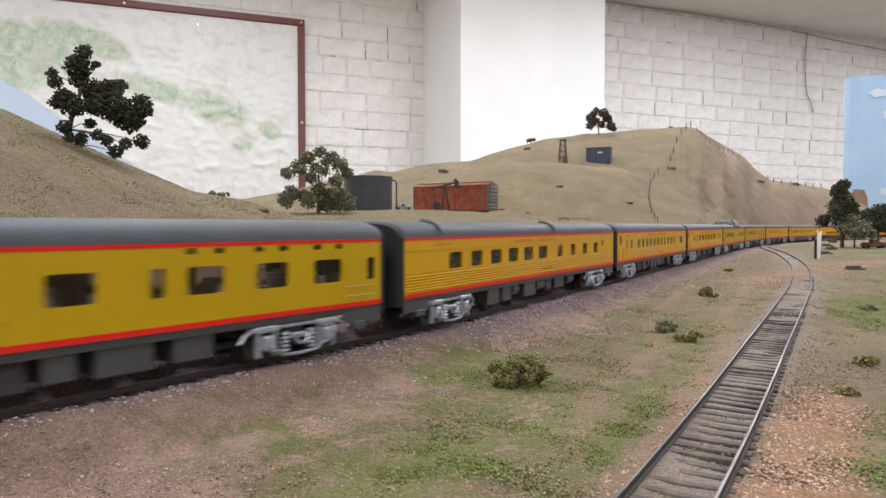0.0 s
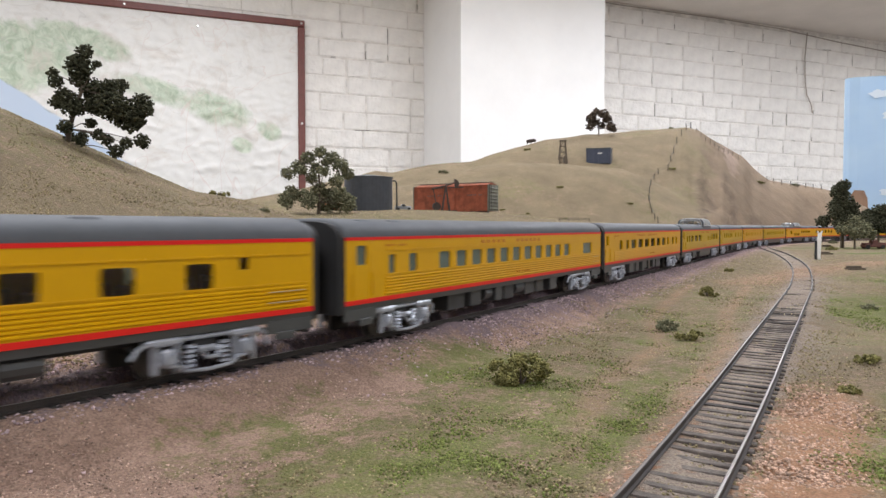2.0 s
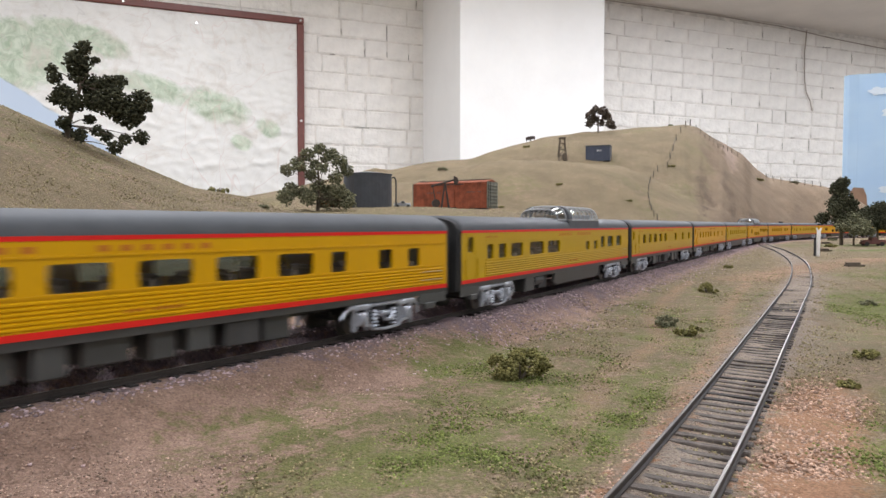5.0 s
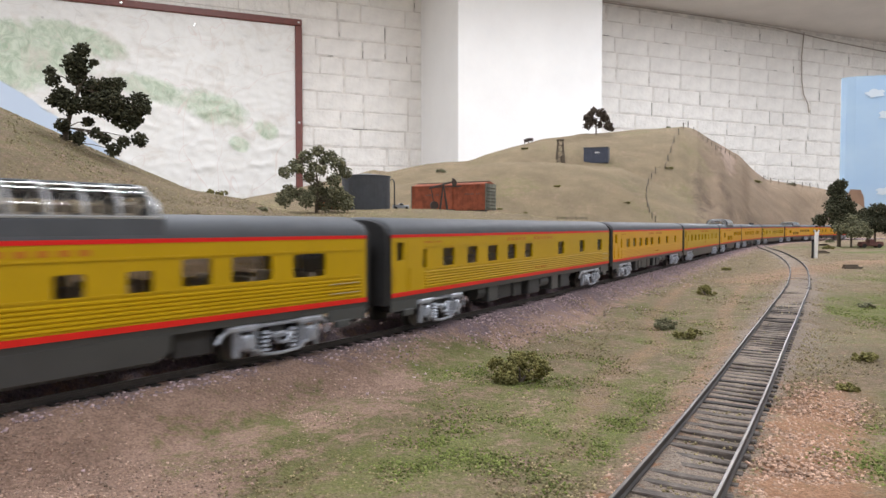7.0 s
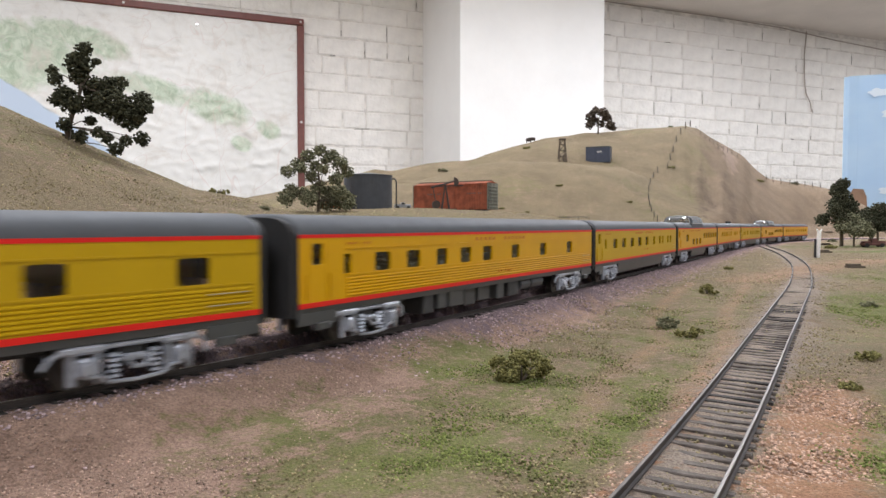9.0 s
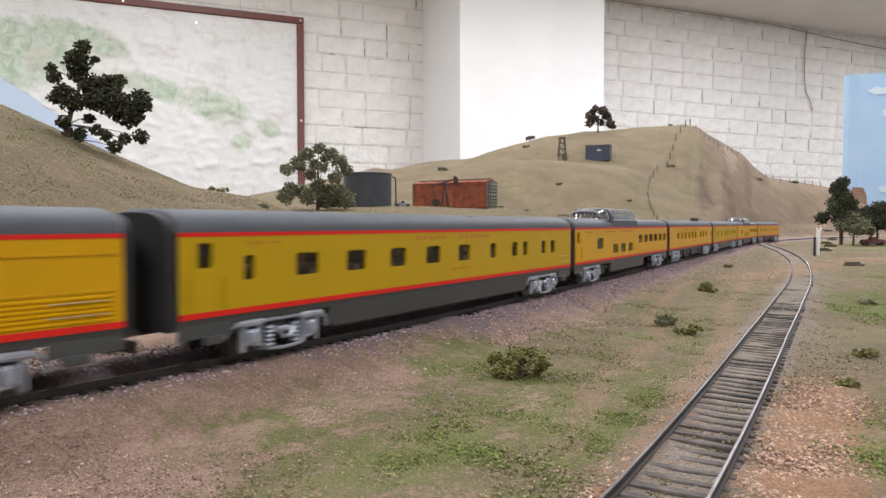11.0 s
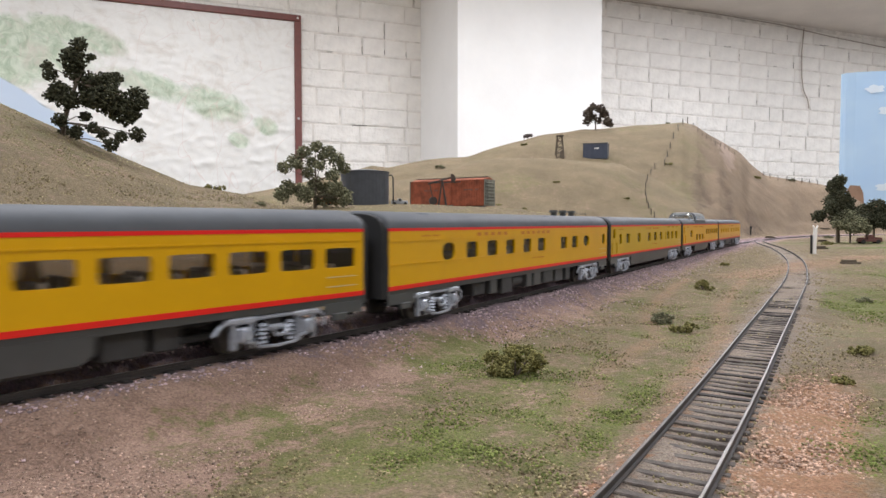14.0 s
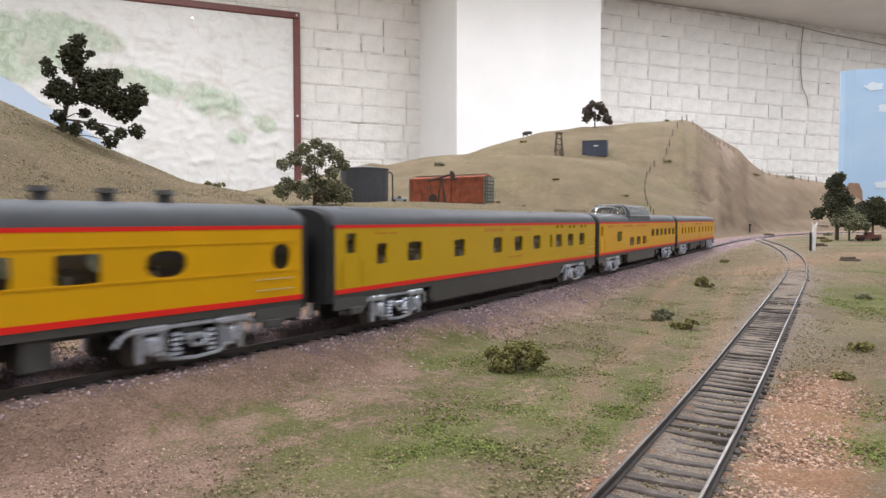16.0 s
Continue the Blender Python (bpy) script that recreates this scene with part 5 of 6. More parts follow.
def trees():
    # dark oak on the near hill
    p = spot(-662, 148)
    k = 1 / 510.0
    oak = [(280, 50, 34), (215, 85, 28), (245, 125, 55), (235, 185, 42), (325, 105, 18), (125, 165, 24), (140, 210, 28), (100, 300, 32), (180, 285, 45), (215, 335, 48), (290, 235, 55),
           (315, 330, 45), (270, 410, 26), (400, 245, 55), (450, 215, 28), (430, 330, 68), (485, 385, 68), (545, 305, 45), (585, 350, 34), (525, 400, 36), (555, 510, 34), (500, 530, 26),
           (410, 560, 32), (370, 505, 28), (250, 500, 32), (180, 440, 32), (160, 485, 24), (335, 480, 28)]
    d = p.y
    tree(p, 510 / 3 * d / 1200, [((x - 168) * k, (510 - y) * k, r * k * 1.16) for x, y, r in oak], "dark green gnarled model oak on the dry hillside", M_LEAF,
         ((0, 0), (0.02, 0.15), (0.08, 0.35), (0.16, 0.55), (0.17, 0.8)), d / 1200 * 2.4, 0.10, 3, 1.0)
    # olive tree beside the tank
    z = land_at(-0.165, 0.90)
    g = random.Random(5)
    olive = [(-0.32, 0.72, 0.11), (-0.18, 0.86, 0.11), (0.0, 0.93, 0.10), (0.18, 0.86, 0.11), (0.32, 0.74, 0.12), (0.40, 0.62, 0.10), (-0.42, 0.60, 0.10), (-0.40, 0.32, 0.12), (-0.26, 0.28, 0.12),
             (0.0, 0.36, 0.13), (0.16, 0.30, 0.12), (0.34, 0.30, 0.12), (0.46, 0.22, 0.10), (0.28, 0.5, 0.10), (-0.1, 0.55, 0.10), (-0.05, 0.70, 0.09), (0.12, 0.62, 0.08), (-0.46, 0.20, 0.12), (-0.12, 0.20, 0.13), (0.30, 0.16, 0.13), (0.1, 0.14, 0.12), (0.48, 0.12, 0.10), (0.1, 0.78, 0.08), (-0.22, 0.64, 0.08)]
    tree(Vector((-0.165, 0.90, z)), 0.088, olive, "olive green model tree beside the round tank", M_LEAF_OLIVE, ((0, 0), (0.0, 0.2), (0.02, 0.4), (0.0, 0.7)), 0.0013, 0.22, 5, 0.8)
    # small tree on the ridge
    p = spot(274, 160)
    s = 50 * p.y / 1200
    tree(p - Vector((0, 0, 0.004)), s, [(-0.3, 0.35, 0.16), (-0.36, 0.6, 0.13), (-0.12, 0.55, 0.15), (0.1, 0.75, 0.17), (-0.1, 0.88, 0.13), (0.3, 0.6, 0.15), (0.36, 0.32, 0.16), (0.1, 0.4, 0.13), (0.45, 0.22, 0.1), (-0.2, 0.75, 0.13)],
         "small brown-green model tree on top of the ridge", M_LEAF_BROWN, ((0, 0), (0, 0.3), (0.02, 0.6)), 0.0034, 0.25, 7, 0.9)
    # trees by the road
    fir = [(0.0, 0.93, 0.09), (-0.06, 0.84, 0.11), (0.08, 0.80, 0.10), (0.0, 0.70, 0.13), (-0.1, 0.62, 0.11), (0.14, 0.60, 0.12), (-0.18, 0.52, 0.11), (0.02, 0.50, 0.14), (0.22, 0.46, 0.11), (-0.22, 0.40, 0.10), (-0.1, 0.36, 0.12), (0.12, 0.36, 0.12), (0.28, 0.34, 0.08)]
    for b, e, hh, bl, leaf, sd in ((706, -38, 118, fir, M_LEAF, 11), (728, -39, 62, [(-0.3, 0.55, 0.2), (0.0, 0.75, 0.22), (0.3, 0.6, 0.2), (0.1, 0.5, 0.2), (-0.1, 0.42, 0.18), (0.42, 0.42, 0.16)], M_LEAF_OLIVE, 12),
                                   (770, -36, 76, [(-0.4, 0.5, 0.2), (-0.15, 0.7, 0.2), (0.1, 0.82, 0.2), (0.3, 0.62, 0.2), (0.0, 0.5, 0.2), (0.45, 0.5, 0.2), (0.2, 0.4, 0.16), (-0.3, 0.35, 0.14)], M_LEAF, 13)):
        p = spot(b, e)
        tree(p, hh * p.y / 1200, bl, "dark green model tree on the flat by the track", leaf, ((0, 0), (0, 0.35), (0.01, 0.7)), 0.0022, 0.2, sd, 0.9)


def bushes():
    for i, (b, e, w) in enumerate(((136, -286, 0.0205), (469, -126, 0.0135), (396, -188, 0.0115), (436, -207, 0.0125), (508, -81, 0.011), (756, -148, 0.010), (756, -246, 0.009), (722, -306, 0.007), (727, -77, 0.014),
                                   (206, 68, 0.016), (148, 134, 0.022), (0, 94, 0.03), (329, 39, 0.014), (-396, 60, 0.016), (-314, 24, 0.009), (404, 100, 0.02), (150, 21, 0.010), (400, 172, 0.02), (84, 28, 0.010), (-31, 31, 0.012),
                                   (40, 30, 0.015), (104, 28, 0.012), (215, 12, 0.012), (690, -30, 0.025), (688, -42, 0.022), (698, 72, 0.03), (620, 72, 0.03), (560, 76, 0.03))):
        bush(b, e, w, M_LEAF_OLIVE if i % 3 == 2 else None, 1.05 if i < 4 else 0.6, 20 + i, ("low olive green foam bush on the open ground" if i < 10 else "small dry foam bush on the hillside"))


def box_car():
    ph = math.radians(33)
    z = land_at(0.02, 1.2)
    L, W, H = 0.152, 0.037, 0.045
    # near corner at the right-hand end
    cx, cy = 0.0747 - math.cos(ph) * L / 2 + math.sin(ph) * W / 2, 1.15 + math.sin(ph) * L / 2 + math.cos(ph) * W / 2
    e = thing("box_car", pose(cx, cy, z + 0.003, 0, 0, -math.degrees(ph)), "weathered rust-red wooden box car body set on the shelf", "freight car")
    body = mat("weathered_red_boards", (0.28, 0.075, 0.035), 0.85, vary=0.45, scale=70, bump=0.4, bscale=700)
    end = mat("grey_green_end", (0.17, 0.175, 0.14), 0.7, vary=0.35, scale=120)
    bm = bmesh.new()
    box(bm, -L / 2 + 0.001, L / 2 - 0.001, -W / 2 + 0.0006, W / 2 - 0.0006, 0.0, H)
    part("body", bm, body, e)
    n = 46
    for i in range(n):
        x = -L / 2 + L * i / n
        bm = bmesh.new()
        box(bm, x + 0.0001, x + L / n - 0.0001, -W / 2 - 0.0002, -W / 2 + 0.0008, 0.0005, H - 0.0012, 0.0002)
        part("board", bm, body, e)
    bm = bmesh.new()
    box(bm, -0.012, 0.012, -W / 2 - 0.0014, -W / 2, 0.002, H - 0.004, 0.0003)
    part("door", bm, body, e)
    bm = bmesh.new()
    box(bm, -0.03, 0.03, -W / 2 - 0.0019, -W / 2 - 0.0003, H - 0.0042, H - 0.0028)
    part("door_rail", bm, M_UNDER, e)
    bm = bmesh.new()
    loft(bm, [[(x, -W / 2 - 0.001, H - 0.001), (x, 0, H + 0.0042), (x, W / 2 + 0.001, H - 0.001), (x, 0, H - 0.0015)] for x in (-L / 2, L / 2)])
    part("roof", bm, body, e)
    bm = bmesh.new()
    box(bm, -L / 2 + 0.001, L / 2 - 0.001, -0.0032, 0.0032, H + 0.0046, H + 0.0054)
    part("roof_walk", bm, M_TIE, e)
    for s in (-1, 1):
        bm = bmesh.new()
        x = s * L / 2
        box(bm, x - 0.001, x + 0.001, -W / 2, W / 2, 0, H)
        part("end_panel", bm, end, e)
        for i in range(7):
            bm = bmesh.new()
            zz = 0.004 + i * 0.0058
            tube(bm, (x + s * 0.001, -W / 2 + 0.003, zz), (x + s * 0.001, W / 2 - 0.003, zz), 0.0016, n=8)
            part("end_rib", bm, end, e)
        for yy in (-W / 2 + 0.002, -W / 2 + 0.008):
            bm = bmesh.new()
            tube(bm, (x + s * 0.003, yy, 0.002), (x + s * 0.003, yy, H), 0.0004, n=5)
            part("ladder_rail", bm, M_UNDER, e)
    for x in (-L * 0.33, L * 0.33):
        bm = bmesh.new()
        box(bm, x - 0.012, x + 0.012, -W / 2 + 0.004, W / 2 - 0.004, -0.004, 0.0004, 0.001)
        part("sill_block", bm, M_UNDER, e)
    for i, (f, k) in enumerate(((-0.30, 4), (0.24, 5))):
        part("lettering", letters(L, L * f, L * f + 0.03, H * 0.62, 0.0022, k + 3, (k,), -W / 2 - 0.00035), M_TIE, e)


def tank():
    d = 1.06
    x = (652 - 784) / 1200 * d
    z = land_at(x, d)
    e = thing("storage_tank", pose(x, d, z - 0.002), "dark blue-grey round steel tank with a low cone roof", "tank")
    steel = mat("tank_blue_grey", (0.055, 0.062, 0.075), 0.55, vary=0.2, scale=60, bump=0.1, bscale=300)
    r, h = 0.0372, 0.053
    n = 40
    bm = bmesh.new()
    ring = lambda rr, zz: [(rr * math.cos(2 * math.pi * i / n), rr * math.sin(2 * math.pi * i / n), zz) for i in range(n)]
    loft(bm, [ring(r, 0), ring(r, h * 0.5), ring(r, h)])
    part("shell", bm, steel, e, smooth=False)
    bm = bmesh.new()
    loft(bm, [ring(r + 0.0012, h - 0.0012), ring(r + 0.0012, h + 0.0006), ring(r * 0.9, h + 0.0012), ring(r * 0.25, h + 0.0045), ring(0.001, h + 0.005)])
    part("roof", bm, steel, e)
    for zz in (0.013, 0.026, 0.039):
        bm = bmesh.new()
        loft(bm, [ring(r + 0.0003, zz - 0.0003), ring(r + 0.0003, zz + 0.0003)], caps=False)
        part("seam", bm, steel, e)
    bm = bmesh.new()
    wire(bm, [(r + 0.0005, -0.012, h - 0.006), (r + 0.005, -0.012, h - 0.005), (r + 0.0075, -0.012, h - 0.009), (r + 0.0078, -0.012, 0.02), (r + 0.0078, -0.012, 0.0)], 0.0011)
    part("pipe", bm, M_UNDER, e)
    bm = bmesh.new()
    for s in (-0.002, 0.002):
        tube(bm, (-0.02 + s, -0.0325, 0), (-0.02 + s, -0.0325, h), 0.0003, n=5)
    for k in range(13):
        tube(bm, (-0.022, -0.0325, 0.003 + k * 0.004), (-0.018, -0.0325, 0.003 + k * 0.004), 0.00025, n=4)
    part("ladder", bm, M_UNDER, e)


def hill_tank():
    p = spot(278, 111)
    s = p.y / 1200
    e = thing("square_tank", pose(p.x, p.y + 0.02, p.z - 0.002, 0, 0, -20), "dark blue square tank with pale marking on the hill", "tank")
    blue = mat("dark_blue_sheet", (0.045, 0.055, 0.085), 0.5, vary=0.2, scale=80)
    w, h = 42 * s, 27 * s
    bm = bmesh.new()
    box(bm, -w / 2, w / 2, -w * 0.35, w * 0.35, 0, h, 0.001)
    part("body", bm, blue, e)
    bm = bmesh.new()
    box(bm, -w / 2 - 0.001, w / 2 + 0.001, -w * 0.35 - 0.001, w * 0.35 + 0.001, h - 0.0015, h + 0.002, 0.0006)
    part("rim", bm, M_SKIRT, e)
    for i in range(5):
        bm = bmesh.new()
        x = -w / 2 + w * (i + 0.5) / 5
        box(bm, x - 0.0008, x + 0.0008, -w * 0.35 - 0.0012, -w * 0.35, 0, h - 0.002)
        part("stiffener", bm, blue, e)
    part("marking", letters(w, -w * 0.02, w * 0.18, h * 0.68, h * 0.10, 4, (), -w * 0.35 - 0.0014), M_PLASTER, e)


def derrick():
    p = spot(212, 111)
    s = p.y / 1200
    h, w = 42 * s, 7 * s
    e = thing("oil_derrick", pose(p.x, p.y + 0.01, p.z - 0.001), "small weathered wooden oil derrick on the hillside", "derrick")
    for sx in (-1, 1):
        for sy in (-1, 1):
            bm = bmesh.new()
            tube(bm, (sx * w, sy * w, 0), (sx * w * 0.55, sy * w * 0.55, h), 0.0018, 0.0014, 6)
            part("leg", bm, M_BARK, e)
    for k in range(4):
        a, b = k / 4, (k + 1) / 4
        wa, wb = w * (1 - 0.45 * a), w * (1 - 0.45 * b)
        for sy in (-1, 1):
            bm = bmesh.new()
            tube(bm, (-wa, sy * wa, a * h), (wb, sy * wb, b * h), 0.0009, n=5)
            part("brace", bm, M_BARK, e)
            bm = bmesh.new()
            tube(bm, (-wb, sy * wb, b * h), (wb, sy * wb, b * h), 0.001, n=5)
            part("girt", bm, M_BARK, e)
    bm = bmesh.new()
    box(bm, -w * 0.9, w * 0.9, -w * 0.7, w * 0.7, h - 0.004, h, 0.0006)
    part("crown", bm, M_BARK, e)
    bm = bmesh.new()
    box(bm, w * 0.1, w * 1.0, -w * 1.2, w * 0.2, 0, h * 0.33, 0.001)
    part("engine_house", bm, M_BARK, e)


def pump_jack():
    x, y = 0.004, 1.085
    z = land_at(x, y)
    e = thing("pump_jack", pose(x, y, z - 0.001, 0, 0, 10), "dark rusty model pump jack beside the box car", "pump jack")
    rust = mat("dark_rust", (0.055, 0.04, 0.034), 0.8, vary=0.3, scale=120)
    bm = bmesh.new()
    box(bm, -0.02, 0.018, -0.005, 0.005, 0, 0.0025, 0.0005)
    part("skid", bm, rust, e)
    for sx, sy in ((-0.006, -0.004), (0.006, -0.004), (-0.006, 0.004), (0.006, 0.004)):
        bm = bmesh.new()
        tube(bm, (sx, sy, 0.002), (0.0, 0, 0.042), 0.0011, n=6)
        part("post", bm, rust, e)
    bm = bmesh.new()
    tube(bm, (-0.023, 0, 0.036), (0.016, 0, 0.047), 0.0016, n=6)
    part("beam", bm, rust, e)
    bm = bmesh.new()
    loft(bm, [[(0.014, q, 0.053), (0.020, q, 0.050), (0.0215, q, 0.044), (0.019, q, 0.038), (0.0145, q, 0.041)] for q in (-0.0018, 0.0018)])
    part("horse_head", bm, rust, e)
    bm = bmesh.new()
    tube(bm, (-0.020, 0, 0.036), (-0.015, 0, 0.010), 0.0008, n=5)
    part("pitman", bm, rust, e)
    bm = bmesh.new()
    tube(bm, (-0.015, -0.004, 0.009), (-0.015, 0.004, 0.009), 0.0065, n=14)
    part("flywheel", bm, rust, e)


def small_truck(m, paint, label, s=1.0, category="truck"):
    e = thing("pickup_truck", m, label, category, "model vehicles")
    k = lambda *a: [v * s for v in a]
    bm = bmesh.new()
    box(bm, *k(-0.024, 0.024, -0.0085, 0.0085, 0.004, 0.009), 0.001 * s)
    part("chassis", bm, paint, e)
    bm = bmesh.new()
    loft(bm, [[(x * s, y * s, z * s) for x, z in ((-0.006, 0.009), (0.007, 0.009), (0.005, 0.0185), (-0.0045, 0.0185))] for y in (-0.008, 0.008)])
    part("cab", bm, paint, e)
    bm = bmesh.new()
    box(bm, *k(0.007, 0.0235, -0.0065, 0.0065, 0.009, 0.0132), 0.0014 * s)
    part("bonnet", bm, paint, e)
    for y in (-0.0081, 0.0073):
        bm = bmesh.new()
        box(bm, *k(-0.023, -0.0065, y, y + 0.0008, 0.009, 0.0135))
        part("bed_side", bm, paint, e)
    bm = bmesh.new()
    box(bm, *k(-0.003, 0.0045, -0.0084, -0.0079, 0.0125, 0.0172))
    part("side_window", bm, M_BLACK, e)
    for x in (-0.015, 0.016):
        for y in (-0.0088, 0.0062):
            bm = bmesh.new()
            tube(bm, (x * s, y * s, 0.0045 * s), (x * s, (y + 0.0028) * s, 0.0045 * s), 0.0045 * s, n=14)
            part("wheel", bm, M_BLACK, e)
            bm = bmesh.new()
            box(bm, *k(x - 0.0056, x + 0.0056, y - 0.0001, y + 0.0028, 0.0078, 0.0098), 0.0008 * s)
            part("mudguard", bm, paint, e)
    return e


def vehicles():
    z = land_at(-0.066, 1.08)
    grey = mat("pale_truck_paint", (0.30, 0.32, 0.34), 0.5, vary=0.2, scale=120)
    small_truck(pose(-0.064, 1.08, z, 0, 0, 12), grey, "small pale grey model truck beside the tank", 0.55)
    orange = mat("orange_machine_paint", (0.70, 0.16, 0.03), 0.5, vary=0.15, scale=120)
    z = land_at(-0.17, 1.02)
    small_truck(pose(-0.172, 1.02, z, 0, 0, 160), orange, "orange model truck behind the olive tree", 0.6)
    p = spot(762, -40)
    red = mat("faded_red_brown_paint", (0.13, 0.05, 0.042), 0.5, vary=0.2, scale=120)
    small_truck(Matrix.Translation(p) @ pose(0, 0, 0, 0, 0, 175), red, "faded red-brown model pickup parked on the grass", 0.95)


def marker_post():
    p = spot(664, -59)
    s = p.y / 1200
    e = thing("marker_post", Matrix.Translation(p - Vector((0, 0, 0.001))), "white trackside post with a forked top and dark backing", "post")
    bm = bmesh.new()
    h = 50 * s
    loft(bm, [[(x + a * s, b * s, z) for a, b in ((-2.6, -2), (2.6, -2), (2.6, 2), (-2.6, 2))] for x, z in ((0.5 * s, 0), (1.2 * s, h * 0.55), (2.0 * s, h * 0.92))])
    part("board", bm, M_PLASTER, e)
    for sx in (-1, 1):
        bm = bmesh.new()
        tube(bm, (2.0 * s, 0, h * 0.86), ((2 + sx * 4.2) * s, 0, h * 1.02), 1.6 * s, 1.2 * s, 6)
        part("fork", bm, M_PLASTER, e)
    bm = bmesh.new()
    box(bm, -6.2 * s, -3.0 * s, -1.5 * s, 1.5 * s, 0, h * 0.68, 0.0003)
    part("backing", bm, M_BLACK, e)


def switch_stand():
    p = spot(551, -24)
    s = p.y / 1200
    e = thing("switch_stand", Matrix.Translation(p + Vector((0, 0, 0))), "dark thin switch stand at the junction", "switch stand")
    bm = bmesh.new()
    tube(bm, (0, 0, -0.001), (0, 0, 14 * s), 1.3 * s, 1.1 * s, 6)
    part("mast", bm, M_BLACK, e)
    bm = bmesh.new()
    box(bm, -1.8 * s, 1.8 * s, -0.5 * s, 0.5 * s, 11 * s, 15 * s)
    part("target", bm, M_BLACK, e)


def fence(name_label, marks, hgt):
    pts = [spot(b, e) for b, e in marks]
    f = thing("fence", pose(0, 0, 0), name_label, "fence")
    r = random.Random(len(marks))
    for p in pts:
        bm = bmesh.new()
        h = hgt * p.y / 1200
        lean = Vector((r.uniform(-0.15, 0.15) * h, r.uniform(-0.1, 0.1) * h, h))
        tube(bm, p - Vector((0, 0, 0.003)), p + lean, h * 0.085, h * 0.065, 6)
        part("post", bm, M_BARK, f)
    for fr in (0.55, 0.85):
        for a, b in zip(pts, pts[1:]):
            if (a - b).length > 0.30:
                continue
            bm = bmesh.new()
            tube(bm, a + Vector((0, 0, hgt * a.y / 1200 * fr)), b + Vector((0, 0, hgt * b.y / 1200 * fr)), 0.00022, n=4)
            part("strand", bm, M_UNDER, f)
    return f


def cow(b, e, turn, coat):
    p = spot(b, e)
    s = 0.017
    c = thing("cow", Matrix.Translation(p) @ pose(0, 0, 0, 0, 0, turn), "dark brown model cow grazing on the ridge", "cow", "cows")
    bm = bmesh.new()
    ring = lambda x, r, z: [(x * s, r * s * math.cos(i * math.pi / 4), z * s + r * 1.15 * s * math.sin(i * math.pi / 4)) for i in range(8)]
    loft(bm, [ring(-0.62, 0.12, 0.62), ring(-0.5, 0.25, 0.6), ring(0.0, 0.29, 0.57), ring(0.4, 0.25, 0.6), ring(0.55, 0.14, 0.66)])
    part("body", bm, coat, c)
    bm = bmesh.new()
    loft(bm, [ring(0.5, 0.14, 0.66), ring(0.7, 0.12, 0.76), ring(0.95, 0.07, 0.66)])
    part("head", bm, coat, c)
    for x in (-0.45, 0.38):
        for y in (-0.15, 0.15):
            bm = bmesh.new()
            tube(bm, (x * s, y * s, -0.02 * s), (x * s, y * s, 0.45 * s), 0.05 * s, 0.08 * s, 6)
            part("leg", bm, coat, c)


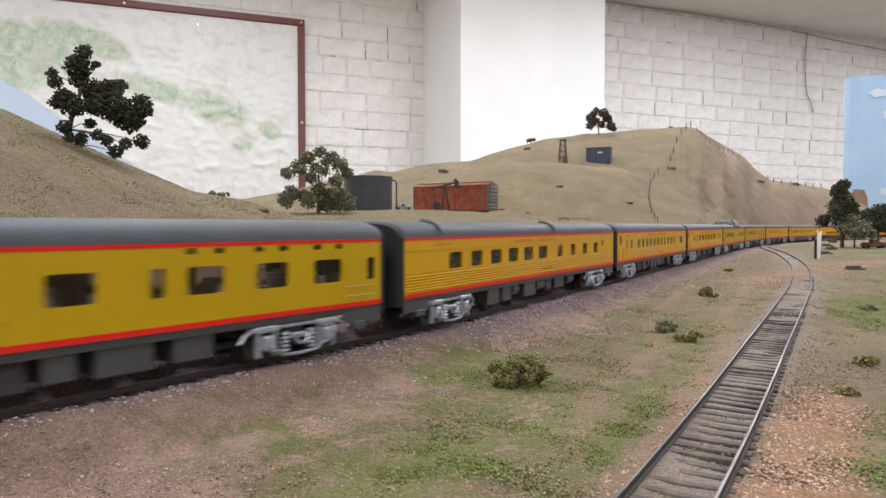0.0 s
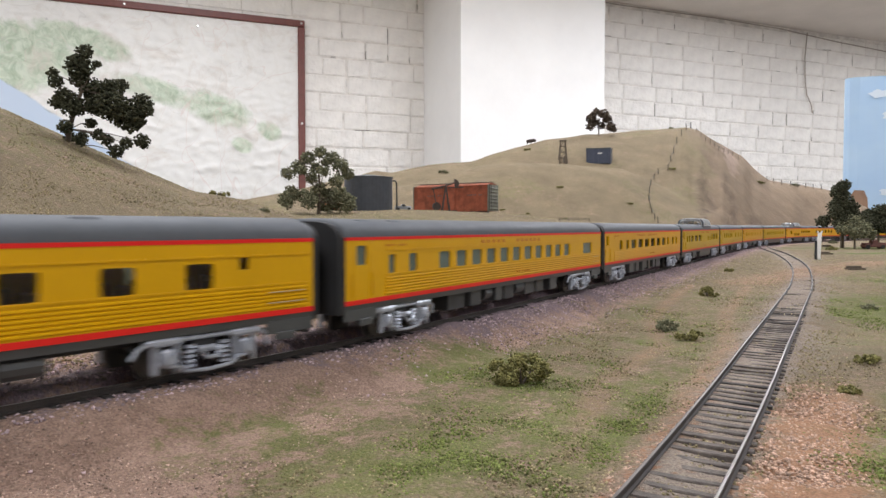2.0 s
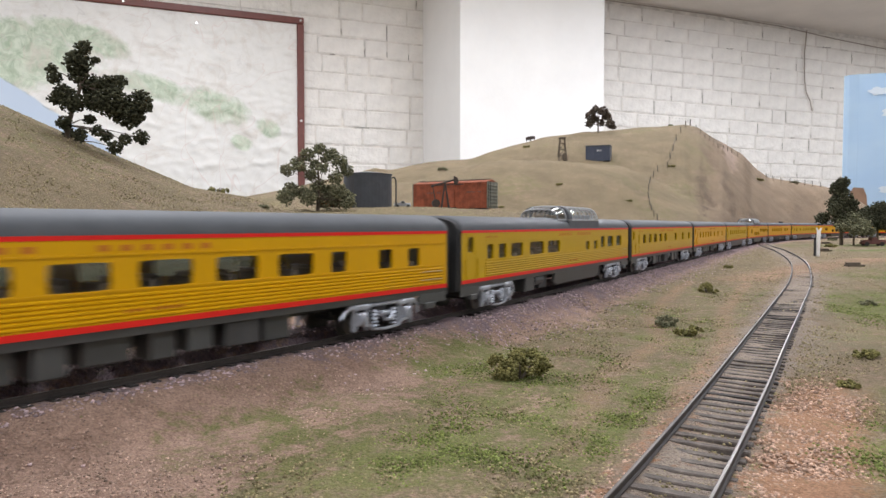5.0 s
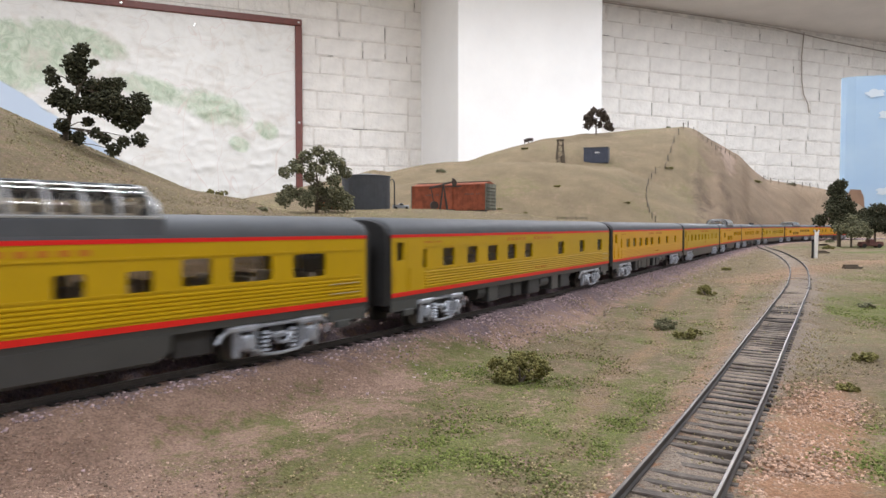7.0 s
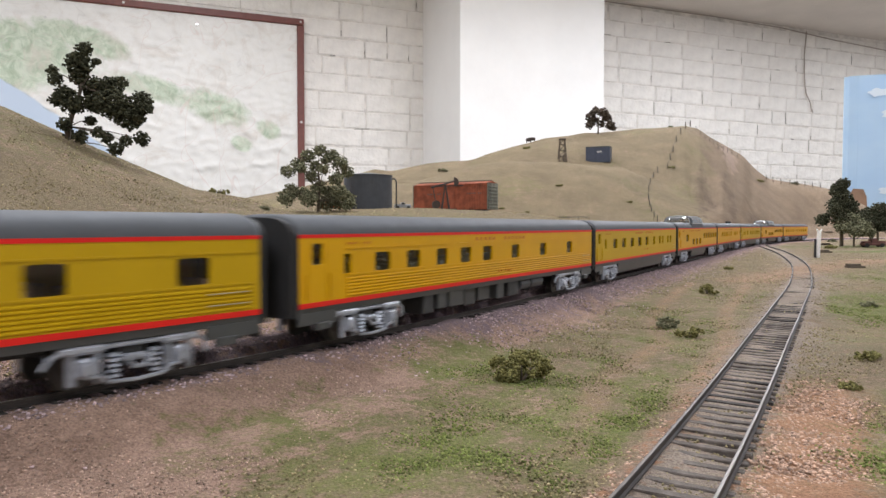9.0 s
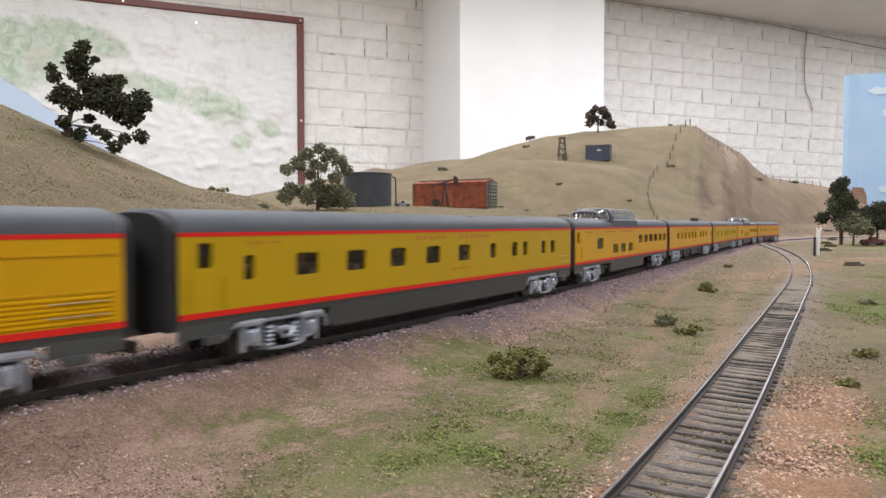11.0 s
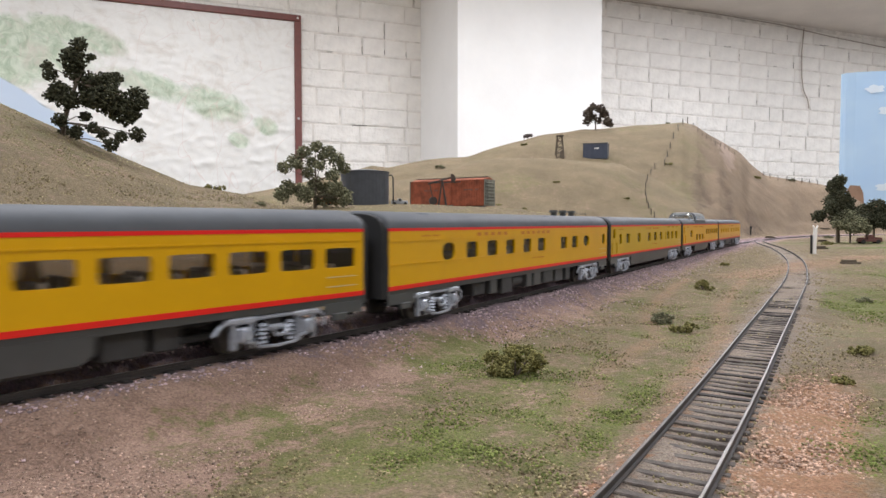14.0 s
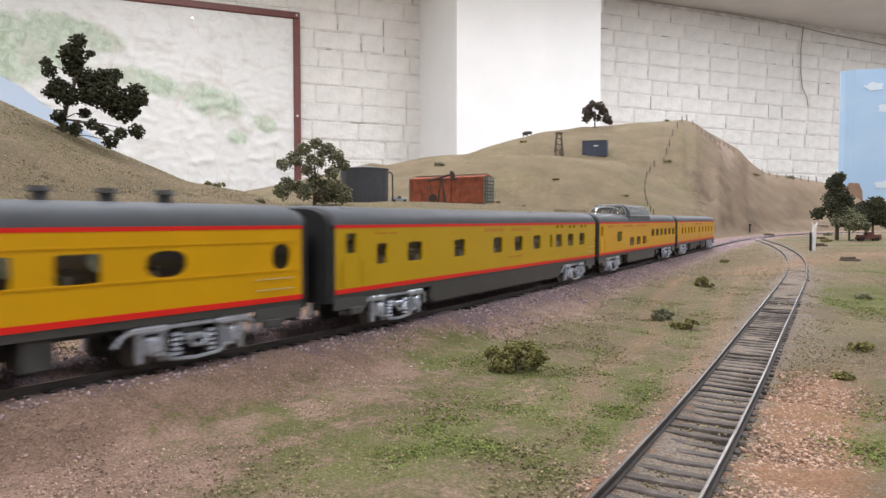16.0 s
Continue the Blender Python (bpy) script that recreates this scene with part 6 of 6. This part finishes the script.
def backdrop():
    # a bent sheet painted with sky, clouds and red cliffs
    d = 3.05
    x0 = 706 / 1200 * d
    e = thing("sky_backdrop", pose(x0, d, -0.02, 0, 0, -14), "pale blue painted sky board with white clouds and cliffs", "backdrop", kind="structure")
    m = bpy.data.materials.new("painted_sky")
    m.use_nodes = True
    nt = m.node_tree
    b = nt.nodes["Principled BSDF"]
    b.inputs["Roughness"].default_value = 0.7
    co = nt.nodes.new("ShaderNodeTexCoord")
    mp_ = nt.nodes.new("ShaderNodeMapping")
    mp_.inputs["Scale"].default_value = (1.0, 1.0, 2.0)
    nt.links.new(co.outputs["Object"], mp_.inputs[0])
    nz = nt.nodes.new("ShaderNodeTexNoise")
    nz.inputs["Scale"].default_value, nz.inputs["Detail"].default_value = 3.0, 3
    nt.links.new(mp_.outputs[0], nz.inputs["Vector"])
    rp = nt.nodes.new("ShaderNodeValToRGB")
    rp.color_ramp.elements[0].position, rp.color_ramp.elements[0].color = 0.40, (0.42, 0.62, 0.87, 1)
    rp.color_ramp.elements[1].position, rp.color_ramp.elements[1].color = 0.75, (0.52, 0.71, 0.91, 1)
    nt.links.new(nz.outputs["Fac"], rp.inputs[0])
    nt.links.new(rp.outputs[0], b.inputs["Base Color"])
    bm = bmesh.new()
    H = 0.722
    prof = [(0.03, 0.05), (0.006, 0.025), (0.0, 0.0), (0.015, -0.018), (0.05, -0.028), (1.5, -0.030)]
    rings = [[(x, y, z) for x, y in prof] + [(x + 0.006, y + 0.006, z) for x, y in prof[::-1]] for z in (0, H)]
    loft(bm, rings)
    part("board", bm, m, e)
    cl = mat("cloud_white", (0.72, 0.82, 0.93), 0.8, vary=0.05, scale=8)
    for cx, cz, w, h in ((0.125, 0.645, 0.075, 0.035), (0.19, 0.55, 0.10, 0.04), (0.18, 0.215, 0.09, 0.035), (0.42, 0.60, 0.13, 0.05)):
        bm = bmesh.new()
        n = 22
        vs = []
        for i in range(n):
            a = 2 * math.pi * i / n
            k = 1 + 0.16 * math.sin(5 * a + cx * 40) + 0.08 * math.sin(9 * a)
            vs.append((cx + w / 2 * k * math.cos(a), cz + h / 2 * k * math.sin(a)))
        loft(bm, [[(x, y, z) for x, z in vs] for y in (-0.0306, -0.0300)])
        part("painted_cloud", bm, cl, e)
    for pts, c, yy in ((((0.02, 0.0), (0.022, 0.20), (0.035, 0.225), (0.075, 0.222), (0.088, 0.19), (0.095, 0.10), (0.13, 0.0)), (0.30, 0.19, 0.13), -0.0308),
                       (((0.085, 0.0), (0.09, 0.125), (0.13, 0.15), (0.19, 0.14), (0.23, 0.16), (0.4, 0.155), (0.7, 0.18), (1.3, 0.12), (1.3, 0.0)), (0.55, 0.27, 0.17), -0.0320)):
        bm = bmesh.new()
        loft(bm, [[(x, y, z) for x, z in pts] for y in (yy, yy + 0.0010)])
        part("painted_cliff", bm, mat("cliff_paint", c, 0.8, vary=0.25, scale=14), e)


def logs():
    for b, e, L, rz in ((680, -36, 0.024, 5), (676, -50, 0.022, -4), (730, -78, 0.020, 2), (586, -30, 0.026, 3), (680, -14, 0.045, 4)):
        p = spot(b, e)
        o = thing("timber_stack", Matrix.Translation(p) @ pose(0, 0, 0, 0, 0, rz), "short stack of dark old timbers on the ground", "timber", "timber stacks")
        for k, (y, z) in enumerate(((-0.002, 0.0012), (0.002, 0.0012), (0.0, 0.0036))):
            bm = bmesh.new()
            box(bm, -L / 2, L / 2 - 0.002 * k, y - 0.0018, y + 0.0018, z - 0.0014, z + 0.001, 0.0003)
            part("timber", bm, M_BARK, o)


trees()
bushes()
box_car()
tank()
hill_tank()
derrick()
pump_jack()
vehicles()
marker_post()
switch_stand()
fence("old leaning fence posts climbing the ridge", ((380, 6), (374, 12), (369, 22), (366, 32), (364, 44), (364, 58), (366, 72), (372, 82), (380, 92), (396, 98), (402, 114), (406, 128), (412, 146), (420, 160), (428, 170), (436, 174)), 11)
fence("row of low fence posts along the ridge", ((446, 166), (454, 158), (462, 150), (470, 146), (478, 140), (486, 134), (494, 131), (502, 128), (510, 124), (520, 118)), 8)
fence("row of thin fence posts on the far slope", ((572, 80), (584, 76), (598, 73), (612, 71), (626, 69), (640, 68), (654, 66), (668, 65)), 9)
fence("few short fence posts behind the train", ((206, 8), (222, 8), (240, 8), (258, 7)), 7)
COAT = mat("dark_cow_coat", (0.05, 0.035, 0.028), 0.8)
cow(152, 146, 10, COAT)
cow(158, 148, 170, COAT)
backdrop()
logs()


# ---- pieces of the setting: ties and wall blocks ----
def lay_ties(track, pts, zs, step, length, mats, limit=300):
    metal = [tie_mesh(length, m, i) for i, m in enumerate(mats)]
    seg = np.hypot(np.diff(pts[:, 0]), np.diff(pts[:, 1]))
    run = np.concatenate([[0], np.cumsum(seg)])
    r = random.Random(11)
    n = 0
    rest = bmesh.new()
    for d in np.arange(0.002, run[-1], step):
        x, y, z = np.interp(d, run, pts[:, 0]), np.interp(d, run, pts[:, 1]), np.interp(d, run, zs)
        x2, y2 = np.interp(d + 0.004, run, pts[:, 0]), np.interp(d + 0.004, run, pts[:, 1])
        x1, y1 = np.interp(d - 0.004, run, pts[:, 0]), np.interp(d - 0.004, run, pts[:, 1])
        m = pose(x, y, z + r.uniform(-0.0002, 0.0001), 0, 0, math.degrees(math.atan2(y2 - y1, x2 - x1)) + r.uniform(-1.5, 1.5))
        if n < limit:
            share("tie", metal[r.randrange(len(metal))], m, track)
            n += 1
        else:
            box(rest, -0.0013, 0.0013, -length / 2, length / 2, -0.0042, -0.0020, 0, m)
    if rest.faces:
        tagged(part("ties", rest, mats[0], track), kind="stuff")
    else:
        rest.free()


lay_ties(spur_track, SIDE[60:], side_z(SIDE[60:, 1]), 0.0066, 0.0208, (M_TIE, M_TIE, M_TIE_DARK, M_TIE))
near = MAIN[(MAIN[:, 0] > -0.28)]
lay_ties(main_track, near[:, 1:3], main_z(near[:, 0]), 0.0066, 0.0232, (M_TIE_DARK, M_TIE_DARK))
block_wall()


# ---- how the train runs: metres travelled at each second ----
RUN = [(0.0, 0.0), (1.5, 0.2535), (3.0, 0.5105), (4.0, 0.6869), (6.5, 1.1326), (7.5, 1.3115), (9.0, 1.5754), (11.5, 2.0081), (13.0, 2.2668), (14.5, 2.5190), (16.0, 2.7694)]
STRIDE = 0.3034
TRUCK = 0.1045


def travelled(t):
    return float(np.interp(t, [r[0] for r in RUN], [r[1] for r in RUN]))


def car_pose(k, t):
    s = (k - 0.5) * STRIDE - travelled(t) + 0.1726
    a, b = on_main(s - TRUCK), on_main(s + TRUCK)
    d = Vector((b[0] - a[0], b[1] - a[1], 0))
    za, zb = float(main_z(s - TRUCK)), float(main_z(s + TRUCK))
    return pose((a[0] + b[0]) / 2, (a[1] + b[1]) / 2, (za + zb) / 2, 0, math.degrees(math.atan2(za - zb, 2 * TRUCK)), math.degrees(math.atan2(d.y, d.x)))


def motions():
    for k, car in enumerate(CARS):
        walk(car, [(i * 0.5, car_pose(k, i * 0.5)) for i in range(33)])


motions()
